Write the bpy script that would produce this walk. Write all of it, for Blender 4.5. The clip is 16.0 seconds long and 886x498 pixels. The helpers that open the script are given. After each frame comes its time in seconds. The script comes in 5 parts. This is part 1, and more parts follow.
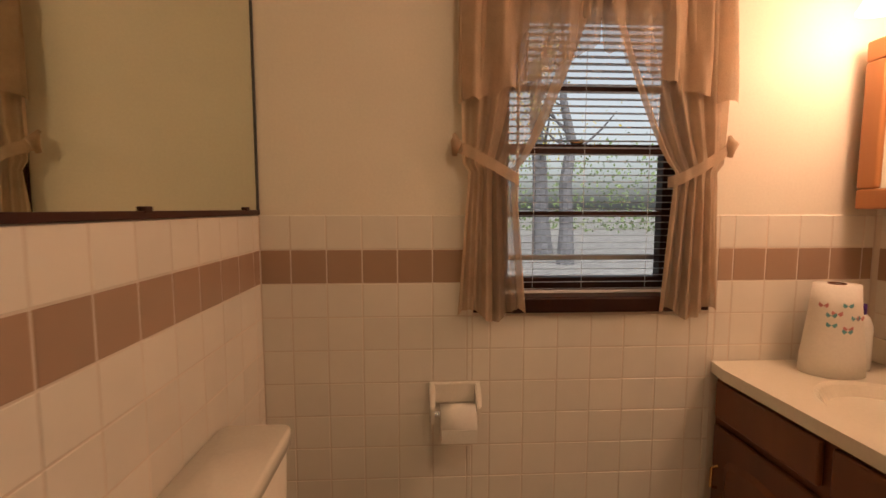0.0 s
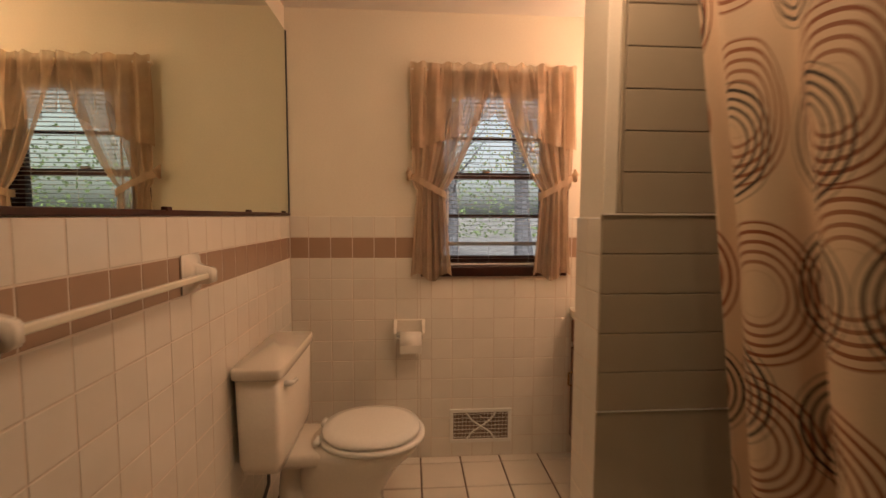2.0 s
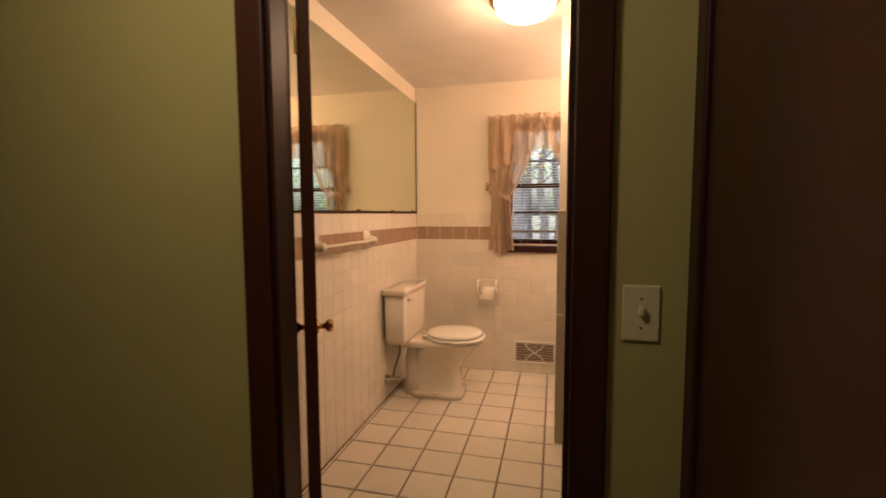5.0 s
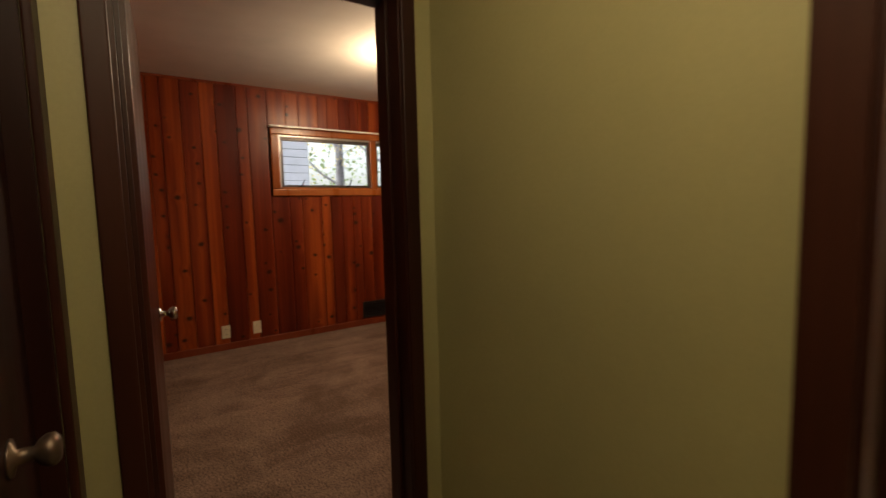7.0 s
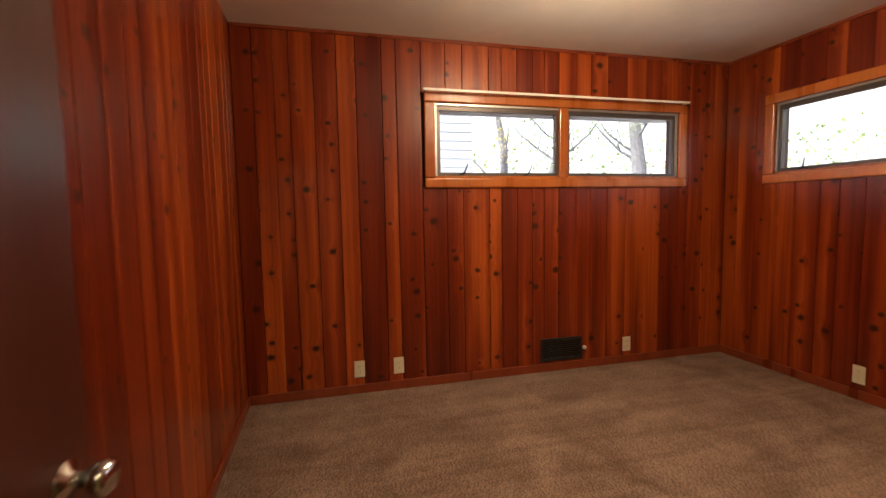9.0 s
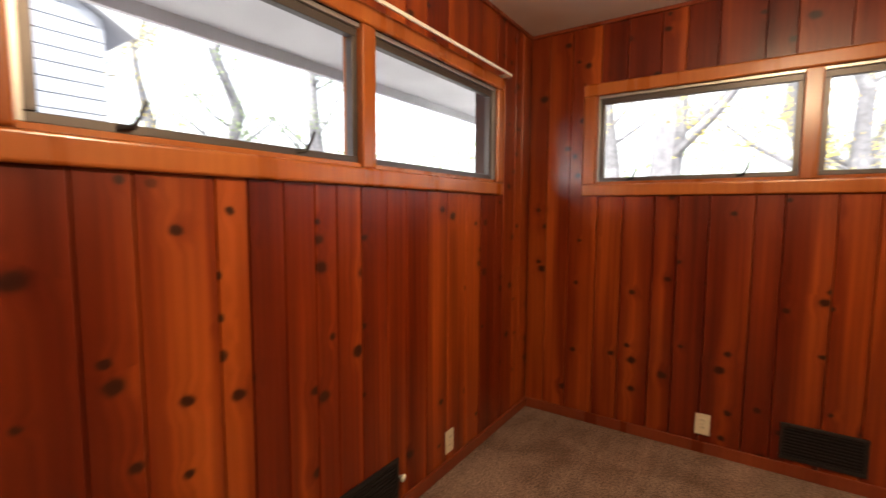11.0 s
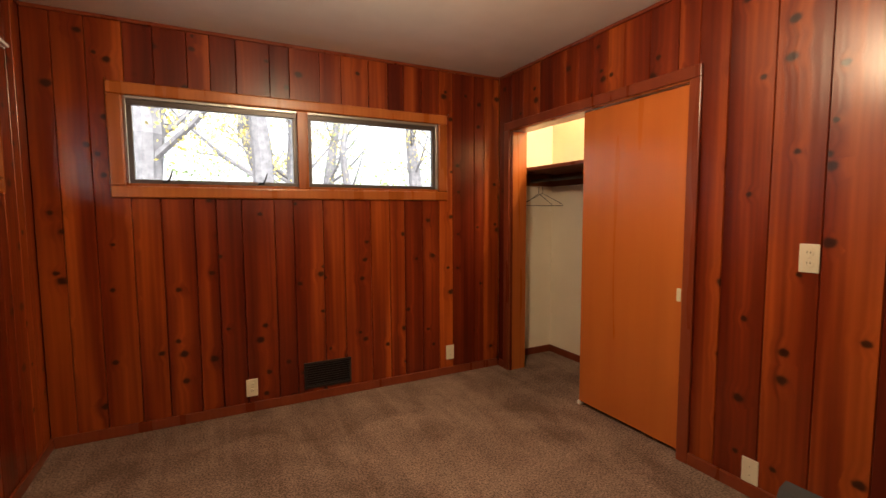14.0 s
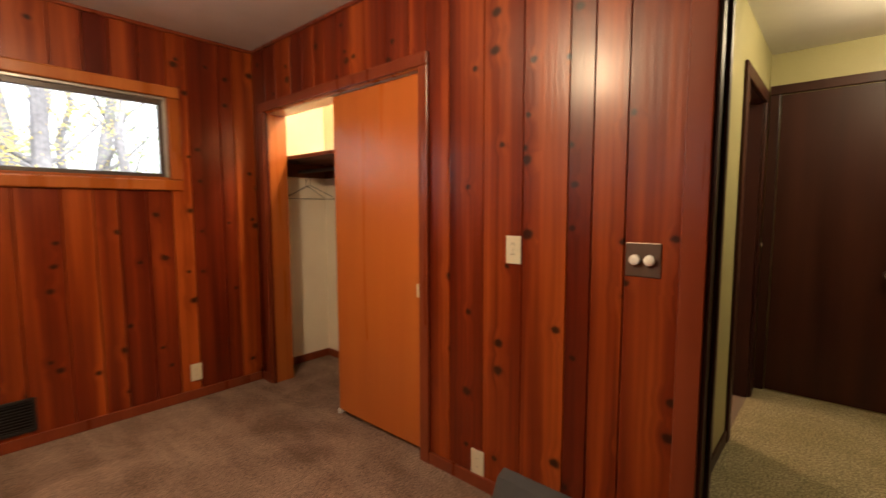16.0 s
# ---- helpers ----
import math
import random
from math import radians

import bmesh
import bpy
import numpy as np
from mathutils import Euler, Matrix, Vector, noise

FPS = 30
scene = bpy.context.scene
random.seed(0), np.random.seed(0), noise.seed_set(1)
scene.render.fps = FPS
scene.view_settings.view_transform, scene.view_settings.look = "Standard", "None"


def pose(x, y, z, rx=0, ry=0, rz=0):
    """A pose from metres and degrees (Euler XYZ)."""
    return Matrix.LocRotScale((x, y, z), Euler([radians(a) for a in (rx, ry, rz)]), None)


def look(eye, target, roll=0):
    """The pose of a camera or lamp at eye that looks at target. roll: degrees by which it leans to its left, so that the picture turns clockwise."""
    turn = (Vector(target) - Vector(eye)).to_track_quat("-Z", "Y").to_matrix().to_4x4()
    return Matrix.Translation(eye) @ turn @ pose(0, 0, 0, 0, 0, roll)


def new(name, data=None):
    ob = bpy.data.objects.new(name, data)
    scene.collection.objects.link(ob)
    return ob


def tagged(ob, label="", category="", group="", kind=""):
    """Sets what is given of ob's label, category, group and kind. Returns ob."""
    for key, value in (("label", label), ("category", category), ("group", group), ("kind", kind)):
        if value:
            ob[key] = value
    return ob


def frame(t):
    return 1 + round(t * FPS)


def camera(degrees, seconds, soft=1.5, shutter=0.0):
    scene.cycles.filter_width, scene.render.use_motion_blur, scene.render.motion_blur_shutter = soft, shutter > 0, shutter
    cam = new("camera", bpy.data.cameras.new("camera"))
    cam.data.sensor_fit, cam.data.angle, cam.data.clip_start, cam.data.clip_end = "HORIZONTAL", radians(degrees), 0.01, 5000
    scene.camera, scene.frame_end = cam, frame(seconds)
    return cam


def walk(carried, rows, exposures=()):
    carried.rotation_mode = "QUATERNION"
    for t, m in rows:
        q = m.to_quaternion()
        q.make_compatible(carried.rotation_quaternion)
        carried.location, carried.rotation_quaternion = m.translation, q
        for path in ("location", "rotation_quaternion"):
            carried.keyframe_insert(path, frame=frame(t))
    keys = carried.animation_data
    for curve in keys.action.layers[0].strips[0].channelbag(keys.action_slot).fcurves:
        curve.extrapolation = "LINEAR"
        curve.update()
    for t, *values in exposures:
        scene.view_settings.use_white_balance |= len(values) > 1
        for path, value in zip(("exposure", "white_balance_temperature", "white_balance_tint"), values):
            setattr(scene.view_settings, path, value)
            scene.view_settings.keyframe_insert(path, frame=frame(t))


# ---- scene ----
cam = camera(89.1, 16.0, 1.5, 0.4)
PATH = [
    (0, (0.48, -1.354, 1.252), (0.581, 0.635, 1.073), -0.0),
    (0.5, (0.414, -1.496, 1.242), (0.556, 0.494, 1.098), 0.4),
    (1, (0.426, -1.687, 1.247), (0.568, 0.302, 1.101), 0.2),
    (1.5, (0.491, -1.937, 1.238), (0.633, 0.052, 1.095), 0.0),
    (2, (0.592, -2.231, 1.236), (0.734, -0.242, 1.089), 0.2),
    (2.5, (0.697, -2.512, 1.248), (0.837, -0.523, 1.098), 0.2),
    (3, (0.752, -2.777, 1.244), (0.895, -0.788, 1.095), 0.4),
    (5.3, (1.146, -3.542, 1.228), (0.446, -1.675, 1.071), -0.5),
    (5.5, (1.173, -3.578, 1.229), (0.313, -1.779, 1.075), -0.7),
    (6, (1.104, -3.577, 1.233), (-0.093, -1.982, 1.077), -1.1),
    (6.5, (0.897, -3.505, 1.23), (-0.539, -2.123, 1.062), -0.9),
    (7, (0.589, -3.343, 1.241), (-1.051, -2.214, 1.06), -1.4),
    (7.5, (0.287, -3.15, 1.239), (-1.516, -2.303, 1.066), -1.3),
    (8, (-0.09, -3.044, 1.226), (-2.007, -2.498, 1.061), -1.4),
    (8.2, (-0.212, -3.016, 1.219), (-2.147, -2.539, 1.058), -1.1),
    (10.3, (-2.037, -2.634, 1.259), (-3.824, -1.75, 1.1), 0.4),
    (10.5, (-2.235, -2.581, 1.275), (-3.866, -1.435, 1.111), 0.2),
    (11, (-2.656, -2.416, 1.306), (-3.779, -0.769, 1.133), 0.3),
    (11.5, (-2.941, -2.368, 1.32), (-3.53, -0.464, 1.159), -0.0),
    (12, (-3.035, -2.495, 1.275), (-3.130, -0.50, 1.152), 0.1),
    (12.5, (-3.05, -2.577, 1.334), (-2.674, -0.619, 1.171), -0.2),
    (13, (-3.066, -2.683, 1.304), (-2.232, -0.872, 1.151), -0.2),
    (13.5, (-3.048, -2.746, 1.3), (-2.159, -0.962, 1.145), -0.2),
    (14, (-3.008, -2.817, 1.295), (-2.097, -1.043, 1.136), -0.3),
    (14.5, (-2.936, -2.896, 1.284), (-1.999, -1.136, 1.127), -0.4),
    (15, (-2.859, -2.961, 1.288), (-1.87, -1.23, 1.126), -0.4),
    (15.5, (-2.724, -2.97, 1.282), (-1.462, -1.428, 1.115), -0.2),
    (16, (-2.451, -2.894, 1.275), (-0.959, -1.574, 1.097), -0.1),
]
walk(cam, [(t, look(eye, aim, roll)) for t, eye, aim, roll in PATH],
     [(0.0, 0.2), (1.5, 0.22), (3.0, 0.74), (5.3, 1.15), (6.5, 1.2), (7.0, 1.5), (8.0, 2.1), (10.5, 2.55), (12.5, 2.3), (14.5, 2.3), (16.0, 2.42)])

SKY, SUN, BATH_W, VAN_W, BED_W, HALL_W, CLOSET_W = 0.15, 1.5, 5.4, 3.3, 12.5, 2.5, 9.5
# guessed place of the unseen hall light, kept outside the camera's view
HALL_LAMP = (0.46, -3.22)

# ---- world and light ----
world = bpy.data.worlds.new("sky")
scene.world = world
world.use_nodes = True
wn = world.node_tree
sky = wn.nodes.new("ShaderNodeTexSky")
sky.sky_type, sky.sun_disc = "NISHITA", False
sky.sun_elevation, sky.sun_rotation = radians(38), radians(200)
sky.air_density, sky.dust_density, sky.ozone_density = 1.0, 4.0, 1.0
pale = wn.nodes.new("ShaderNodeHueSaturation")
pale.inputs["Saturation"].default_value = 0.30
wn.links.new(sky.outputs[0], pale.inputs["Color"])
wn.links.new(pale.outputs[0], wn.nodes["Background"].inputs[0])
wn.nodes["Background"].inputs[1].default_value = SKY


def lamp(name, kind, energy, color, m, **kw):
    d = bpy.data.lights.new(name, kind)
    d.energy, d.color = energy, color
    for k, v in kw.items():
        if k == "radius":
            d.shadow_soft_size = v
        if k == "angle":
            d.angle = v
        if k == "size":
            d.shape, d.size, d.size_y = "RECTANGLE", v[0], v[1]
    ob = new(name, d)
    ob.matrix_world = m
    return ob


lamp("sun", "SUN", SUN, (1.0, 0.95, 0.88), look((10, -20, 24), (0, 0, 0)), angle=radians(14))
lamp("bath_ceiling_bulb", "POINT", BATH_W, (1.0, 0.545, 0.33), pose(0.94, -1.33, 2.03), radius=0.10)
for vy in (-0.20, -0.42, -0.66):
    lamp("vanity_bulb", "POINT", VAN_W, (1.0, 0.515, 0.335), pose(1.76, vy, 1.765), radius=0.06)
lamp("bedroom_ceiling_bulb", "POINT", BED_W, (1.0, 0.72, 0.44), pose(-2.38, -1.58, 2.17), radius=0.09)
# unseen bulb added to light the green hall walls
lamp("hall_bulb_unseen", "POINT", HALL_W, (1.0, 0.80, 0.50), pose(HALL_LAMP[0], HALL_LAMP[1], 2.14), radius=0.09)
# unseen bulb, inferred from the brightness above the closet shelf
lamp("closet_bulb_unseen", "POINT", CLOSET_W, (1.0, 0.72, 0.42), pose(-0.46, -0.62, 2.24), radius=0.03)
# ---- materials ----


class Nodes:
    def __init__(self, name):
        self.mat = bpy.data.materials.new(name)
        self.mat.use_nodes = True
        self.t = self.mat.node_tree
        self.b = self.t.nodes["Principled BSDF"]

    def n(self, kind, **kw):
        node = self.t.nodes.new("ShaderNode" + kind)
        for k, v in kw.items():
            if k in node.inputs:
                node.inputs[k].default_value = v
        return node

    def l(self, a, b):
        self.t.links.new(a, b)

    def coords(self, scale=(1, 1, 1), spread=0.0, where="Object"):
        tc = self.n("TexCoord")
        mp = self.n("Mapping", Scale=scale)
        self.l(tc.outputs[where], mp.inputs[0])
        if spread:
            oi = self.n("ObjectInfo")
            cb = self.n("CombineXYZ")
            for i, f in enumerate((1.0, 3.7, 7.3)):
                mt = self.n("Math")
                mt.operation = "MULTIPLY"
                mt.inputs[1].default_value = spread * f
                self.l(oi.outputs["Random"], mt.inputs[0])
                self.l(mt.outputs[0], cb.inputs[i])
            self.l(cb.outputs[0], mp.inputs["Location"])
        return mp.outputs[0]

    def ramp(self, fac, stops):
        r = self.n("ValToRGB")
        while len(r.color_ramp.elements) < len(stops):
            r.color_ramp.elements.new(0.5)
        for e, (p, c) in zip(r.color_ramp.elements, stops):
            e.position, e.color = p, (*c, 1) if len(c) == 3 else c
        self.l(fac, r.inputs[0])
        return r.outputs[0]

    def mix(self, kind, fac, a, b):
        m = self.n("MixRGB")
        m.blend_type = kind
        for s, v in zip(m.inputs, (fac, a, b)):
            if isinstance(v, bpy.types.NodeSocket):
                self.l(v, s)
            else:
                s.default_value = v if isinstance(v, float) else (*v, 1)
        return m.outputs[0]

    def bump(self, h, strength, dist=0.002):
        b = self.n("Bump", Strength=strength, Distance=dist)
        self.l(h, b.inputs["Height"])
        self.l(b.outputs[0], self.b.inputs["Normal"])

    def set(self, **kw):
        for k, v in kw.items():
            self.b.inputs[k.replace("_", " ")].default_value = v if not isinstance(v, tuple) else (*v, 1)
        return self


def plain(name, color, rough=0.5, metal=0.0, var=0.12, scale=9.0, bump=0.15, spec=0.5, coat=0.0):
    """Paint, ceramic, plastic or metal with faint unevenness at two scales."""
    m = Nodes(name)
    co = m.coords()
    big = m.n("TexNoise", Scale=scale * 0.25, Detail=3.0)
    fine = m.n("TexNoise", Scale=scale * 14, Detail=4.0)
    m.l(co, big.inputs["Vector"]), m.l(co, fine.inputs["Vector"])
    dark = tuple(c * (1 - var) for c in color)
    lite = tuple(min(1, c * (1 + var * 0.5)) for c in color)
    c1 = m.ramp(big.outputs[0], ((0.3, dark), (0.7, lite)))
    c2 = m.mix("MULTIPLY", 0.12, c1, fine.outputs[0])
    m.l(c2, m.b.inputs["Base Color"])
    m.set(Roughness=rough, Metallic=metal)
    m.b.inputs["Specular IOR Level"].default_value = spec
    m.b.inputs["Coat Weight"].default_value = coat
    if bump:
        m.bump(fine.outputs[0], bump, 0.001)
    return m.mat


def pine(name, deep, mid, light, rough=0.32, knots=True, coat=0.35):
    """Varnished pine; grain runs along local z and swells round the knots."""
    m = Nodes(name)
    co = m.coords((1, 1, 1), 9.0)
    flow = co
    if knots:
        sp = m.n("SeparateXYZ")
        m.l(co, sp.inputs[0])
        ks = m.n("CombineXYZ")
        for slot, src, f in ((0, "X", 5.4), (1, "Z", 6.6)):
            mt = m.n("Math")
            mt.operation = "MULTIPLY"
            mt.inputs[1].default_value = f
            m.l(sp.outputs[src], mt.inputs[0])
            m.l(mt.outputs[0], ks.inputs[slot])
        rag = m.n("TexNoise", Scale=30.0, Detail=2.0)
        m.l(co, rag.inputs["Vector"])
        jit = m.mix("ADD", 0.10, ks.outputs[0], rag.outputs["Color"])
        vor = m.n("TexVoronoi", Scale=1.0, Randomness=1.0)
        vor.voronoi_dimensions = "2D"
        m.l(jit, vor.inputs["Vector"])
        pick = m.n("SeparateColor")
        m.l(vor.outputs["Color"], pick.inputs[0])
        gate = m.ramp(pick.outputs[0], ((0.54, (0, 0, 0)), (0.56, (1, 1, 1))))
        grow = m.n("MapRange")
        grow.inputs[3].default_value, grow.inputs[4].default_value = 2.8, 1.3
        m.l(pick.outputs[1], grow.inputs[0])
        size = m.n("Math")
        size.operation = "MULTIPLY"
        m.l(vor.outputs["Distance"], size.inputs[0]), m.l(grow.outputs[0], size.inputs[1])
        near = m.mix("MULTIPLY", 1.0, gate, m.ramp(size.outputs[0], ((0.05, (1, 1, 1)), (0.80, (0, 0, 0)))))
        push = m.mix("MULTIPLY", 1.0, near, (0.022, 0.0, 0.30))
        flow = m.mix("ADD", 1.0, co, push)
    st = m.n("Mapping", Scale=(10, 10, 0.42) if knots else (9, 9, 0.55))
    m.l(flow, st.inputs[0])
    warp = m.n("TexNoise", Scale=0.9, Detail=3.0)
    m.l(st.outputs[0], warp.inputs["Vector"])
    ws = m.n("Mapping", Scale=(9, 9, 0.55))
    m.l(flow, ws.inputs[0])
    wave = m.n("TexWave", Scale=1.1, Distortion=7.0, Detail=2.0)
    wave.inputs["Detail Scale"].default_value = 0.8
    m.l(ws.outputs[0], wave.inputs["Vector"])
    fs = m.n("Mapping", Scale=(90, 90, 2))
    m.l(flow, fs.inputs[0])
    fine = m.n("TexNoise", Scale=1.0, Detail=3.0)
    m.l(fs.outputs[0], fine.inputs["Vector"])
    oi = m.n("ObjectInfo")
    tone = m.mix("MIX", 0.22 if knots else 0.25, warp.outputs[0], oi.outputs["Random"])
    base = m.ramp(tone, ((0.30, deep), (0.49, mid), (0.69, light)) if knots else ((0.24, deep), (0.48, mid), (0.74, light)))
    g = m.ramp(wave.outputs[0], ((0.0, (0.62, 0.52, 0.46)), (1.0, (1, 1, 1))))
    base = m.mix("MULTIPLY", 0.34 if knots else 0.15, base, g)
    base = m.mix("MULTIPLY", 0.28 if knots else 0.04, base, fine.outputs[0])
    if knots:
        spot = m.ramp(size.outputs[0], ((0.0, (1, 1, 1)), (0.13, (0.92, 0.92, 0.92)), (0.18, (0.50, 0.50, 0.50)), (0.23, (0.12, 0.12, 0.12)), (0.30, (0, 0, 0))))
        base = m.mix("MIX", m.mix("MULTIPLY", 1.0, gate, spot), base, (0.024, 0.0045, 0.002))
    m.l(base, m.b.inputs["Base Color"])
    rg = m.ramp(warp.outputs[0], ((0.3, (rough - 0.04,) * 3), (0.7, (rough + 0.08,) * 3)))
    m.l(rg, m.b.inputs["Roughness"])
    m.b.inputs["Coat Weight"].default_value = coat
    m.b.inputs["Coat Roughness"].default_value = 0.22
    m.b.inputs["Specular IOR Level"].default_value = 0.28
    m.bump(wave.outputs[0], 0.10 if knots else 0.02, 0.002)
    return m.mat


def tile_glaze(name, color, rough=0.16):
    m = Nodes(name)
    oi = m.n("ObjectInfo")
    co = m.coords((1, 1, 1), 5.0)
    nz = m.n("TexNoise", Scale=11.0, Detail=3.0)
    m.l(co, nz.inputs["Vector"])
    c = m.ramp(oi.outputs["Random"], ((0, tuple(x * 0.93 for x in color)), (1, color)))
    c = m.mix("MULTIPLY", 0.10, c, nz.outputs[0])
    m.l(c, m.b.inputs["Base Color"])
    m.set(Roughness=rough)
    m.bump(nz.outputs[0], 0.06, 0.003)
    return m.mat


def carpet_mat(name, a, b):
    """Cut pile: fine tufts, worn patches and long brushed streaks."""
    m = Nodes(name)
    co = m.coords()
    big = m.n("TexNoise", Scale=2.2, Detail=4.0, Distortion=1.2)
    mid = m.n("TexNoise", Scale=26.0, Detail=3.0)
    fine = m.n("TexNoise", Scale=105.0, Detail=3.0)
    for t in (big, mid, fine):
        m.l(co, t.inputs["Vector"])
    turn = m.n("Mapping", Scale=(5.5, 0.7, 1.0), Rotation=(0, 0, 0.9))
    m.l(co, turn.inputs[0])
    brush = m.n("TexNoise", Scale=1.0, Detail=4.0, Distortion=1.6)
    m.l(turn.outputs[0], brush.inputs["Vector"])
    c = m.ramp(m.mix("MIX", 0.35, big.outputs[0], brush.outputs[0]), ((0.36, a), (0.62, b)))
    c = m.mix("MULTIPLY", 0.40, c, m.ramp(mid.outputs[0], ((0.3, (0.55,) * 3), (0.7, (1, 1, 1)))))
    c = m.mix("MULTIPLY", 0.75, c, m.ramp(fine.outputs[0], ((0.40, (0.22,) * 3), (0.60, (1, 1, 1)))))
    m.l(c, m.b.inputs["Base Color"])
    m.set(Roughness=0.95)
    m.b.inputs["Specular IOR Level"].default_value = 0.1
    m.bump(fine.outputs[0], 0.8, 0.006)
    return m.mat


def cloth(name, color, see=0.0, weave=420.0):
    """Thin woven cloth; see: how much light passes between its threads."""
    m = Nodes(name)
    co = m.coords()
    nz = m.n("TexNoise", Scale=weave, Detail=2.0)
    big = m.n("TexNoise", Scale=14.0, Detail=3.0)
    m.l(co, nz.inputs["Vector"]), m.l(co, big.inputs["Vector"])
    c = m.ramp(big.outputs[0], ((0.3, tuple(x * 0.8 for x in color)), (0.7, color)))
    c = m.mix("MULTIPLY", 0.35, c, nz.outputs[0])
    m.l(c, m.b.inputs["Base Color"])
    m.set(Roughness=0.9)
    m.b.inputs["Specular IOR Level"].default_value = 0.15
    out = m.t.nodes["Material Output"]
    tr = m.n("BsdfTranslucent")
    m.l(c, tr.inputs[0])
    ad = m.n("MixShader")
    ad.inputs[0].default_value = 0.45
    m.l(m.b.outputs[0], ad.inputs[1]), m.l(tr.outputs[0], ad.inputs[2])
    last = ad
    if see:
        tp = m.n("BsdfTransparent")
        last = m.n("MixShader")
        last.inputs[0].default_value = see
        m.l(ad.outputs[0], last.inputs[1]), m.l(tp.outputs[0], last.inputs[2])
    m.l(last.outputs[0], out.inputs[0])
    return m.mat


def glow(name, color, strength):
    m = Nodes(name)
    m.set(Base_Color=(0.9, 0.85, 0.75), Roughness=0.3, Emission_Color=color)
    m.b.inputs["Emission Strength"].default_value = strength
    return m.mat


def glass_mat(name):
    m = Nodes(name)
    m.set(Base_Color=(0.97, 0.99, 0.98), Roughness=0.0)
    m.b.inputs["Transmission Weight"].default_value = 1.0
    m.b.inputs["IOR"].default_value = 1.02
    return m.mat


def mirror_mat(name, tint):
    m = Nodes(name)
    m.set(Base_Color=tint, Roughness=0.012, Metallic=1.0)
    return m.mat


def curtain_rings():
    """Sand-coloured cloth printed with sets of concentric rings in black and rust."""
    m = Nodes("shower_curtain_print")
    tc = m.n("TexCoord")
    base = (0.74, 0.56, 0.38)
    col = None
    for k, (sc, off, inks, keep, rad) in enumerate((
            (3.6, (0.37, 0.61), ((0.27, 0.070, 0.020), (0.31, 0.105, 0.040)), 0.06, 0.47),
            (4.15, (0.13, 0.21), ((0.012, 0.010, 0.010), (0.03, 0.02, 0.017)), 0.18, 0.46))):
        mp = m.n("Mapping", Scale=(sc, sc * 0.92, 0.0), Location=(off[0] * 4, off[1] * 4, 0))
        m.l(tc.outputs["UV"], mp.inputs[0])
        v = m.n("TexVoronoi", Scale=1.0, Randomness=0.28)
        v.voronoi_dimensions = "2D"
        m.l(mp.outputs[0], v.inputs["Vector"])
        pk = m.n("SeparateColor")
        m.l(v.outputs["Color"], pk.inputs[0])
        gate = m.ramp(pk.outputs[0], ((keep - 0.02, (0, 0, 0)), (keep, (1, 1, 1))))
        ink = m.ramp(pk.outputs[1], ((0.52, inks[0]), (0.54, inks[1])))
        mul = m.n("Math")
        mul.operation = "MULTIPLY"
        mul.inputs[1].default_value = 100.0
        m.l(v.outputs["Distance"], mul.inputs[0])
        si = m.n("Math")
        si.operation = "SINE"
        m.l(mul.outputs[0], si.inputs[0])
        ln = m.ramp(si.outputs[0], ((0.22, (0, 0, 0)), (0.50, (1, 1, 1))))
        disc = m.ramp(v.outputs["Distance"], ((0.0, (0, 0, 0)), (0.135, (0, 0, 0)), (0.20, (0.75, 0.75, 0.75)), (rad - 0.02, (1, 1, 1)), (rad, (0, 0, 0))))
        f = m.mix("MULTIPLY", 1.0, m.mix("MULTIPLY", 1.0, ln, disc), gate)
        col = m.mix("MIX", f, col if col else base, ink)
    nz = m.n("TexNoise", Scale=500.0)
    m.l(m.coords(), nz.inputs["Vector"])
    col = m.mix("MULTIPLY", 0.2, col, nz.outputs[0])
    m.l(col, m.b.inputs["Base Color"])
    m.set(Roughness=0.6)
    return m.mat


PINE = pine("knotty_pine", (0.088, 0.0072, 0.0020), (0.190, 0.0235, 0.0038), (0.44, 0.090, 0.012), coat=0.28)
PINE_TRIM = pine("pine_trim", (0.27, 0.066, 0.012), (0.36, 0.098, 0.019), (0.46, 0.150, 0.032), 0.28, False)
RED_TRIM = pine("red_trim", (0.13, 0.022, 0.008), (0.18, 0.034, 0.012), (0.23, 0.05, 0.016), 0.30, False)
DARK_WOOD = pine("dark_stained_wood", (0.016, 0.0040, 0.0025), (0.036, 0.0085, 0.0042), (0.060, 0.015, 0.0065), 0.44, False, 0.05)
DOOR_RED = pine("mahogany_veneer", (0.034, 0.007, 0.004), (0.050, 0.011, 0.006), (0.070, 0.017, 0.009), 0.34, False, 0.15)
SLIDE = pine("birch_veneer", (0.43, 0.108, 0.018), (0.46, 0.120, 0.021), (0.49, 0.136, 0.024), 0.30, False, 0.3)
OAK = pine("oak_stained", (0.09, 0.028, 0.010), (0.14, 0.045, 0.016), (0.20, 0.070, 0.024), 0.35, False)
OAK_LIGHT = pine("oak_honey", (0.30, 0.11, 0.03), (0.40, 0.16, 0.05), (0.48, 0.21, 0.07), 0.35, False)
TILE = tile_glaze("ivory_tile", (0.80, 0.75, 0.66))
TILE_BAND = tile_glaze("tan_tile", (0.40, 0.27, 0.19))
TILE_TUB = tile_glaze("bath_taupe_tile", (0.40, 0.34, 0.25), 0.25)
FLOOR_TILE = tile_glaze("floor_tile", (0.74, 0.68, 0.58), 0.25)
GROUT = plain("grout", (0.70, 0.61, 0.51), 0.85, bump=0.4)
GROUT_TUB = plain("tub_grout", (0.42, 0.36, 0.28), 0.85, bump=0.4)
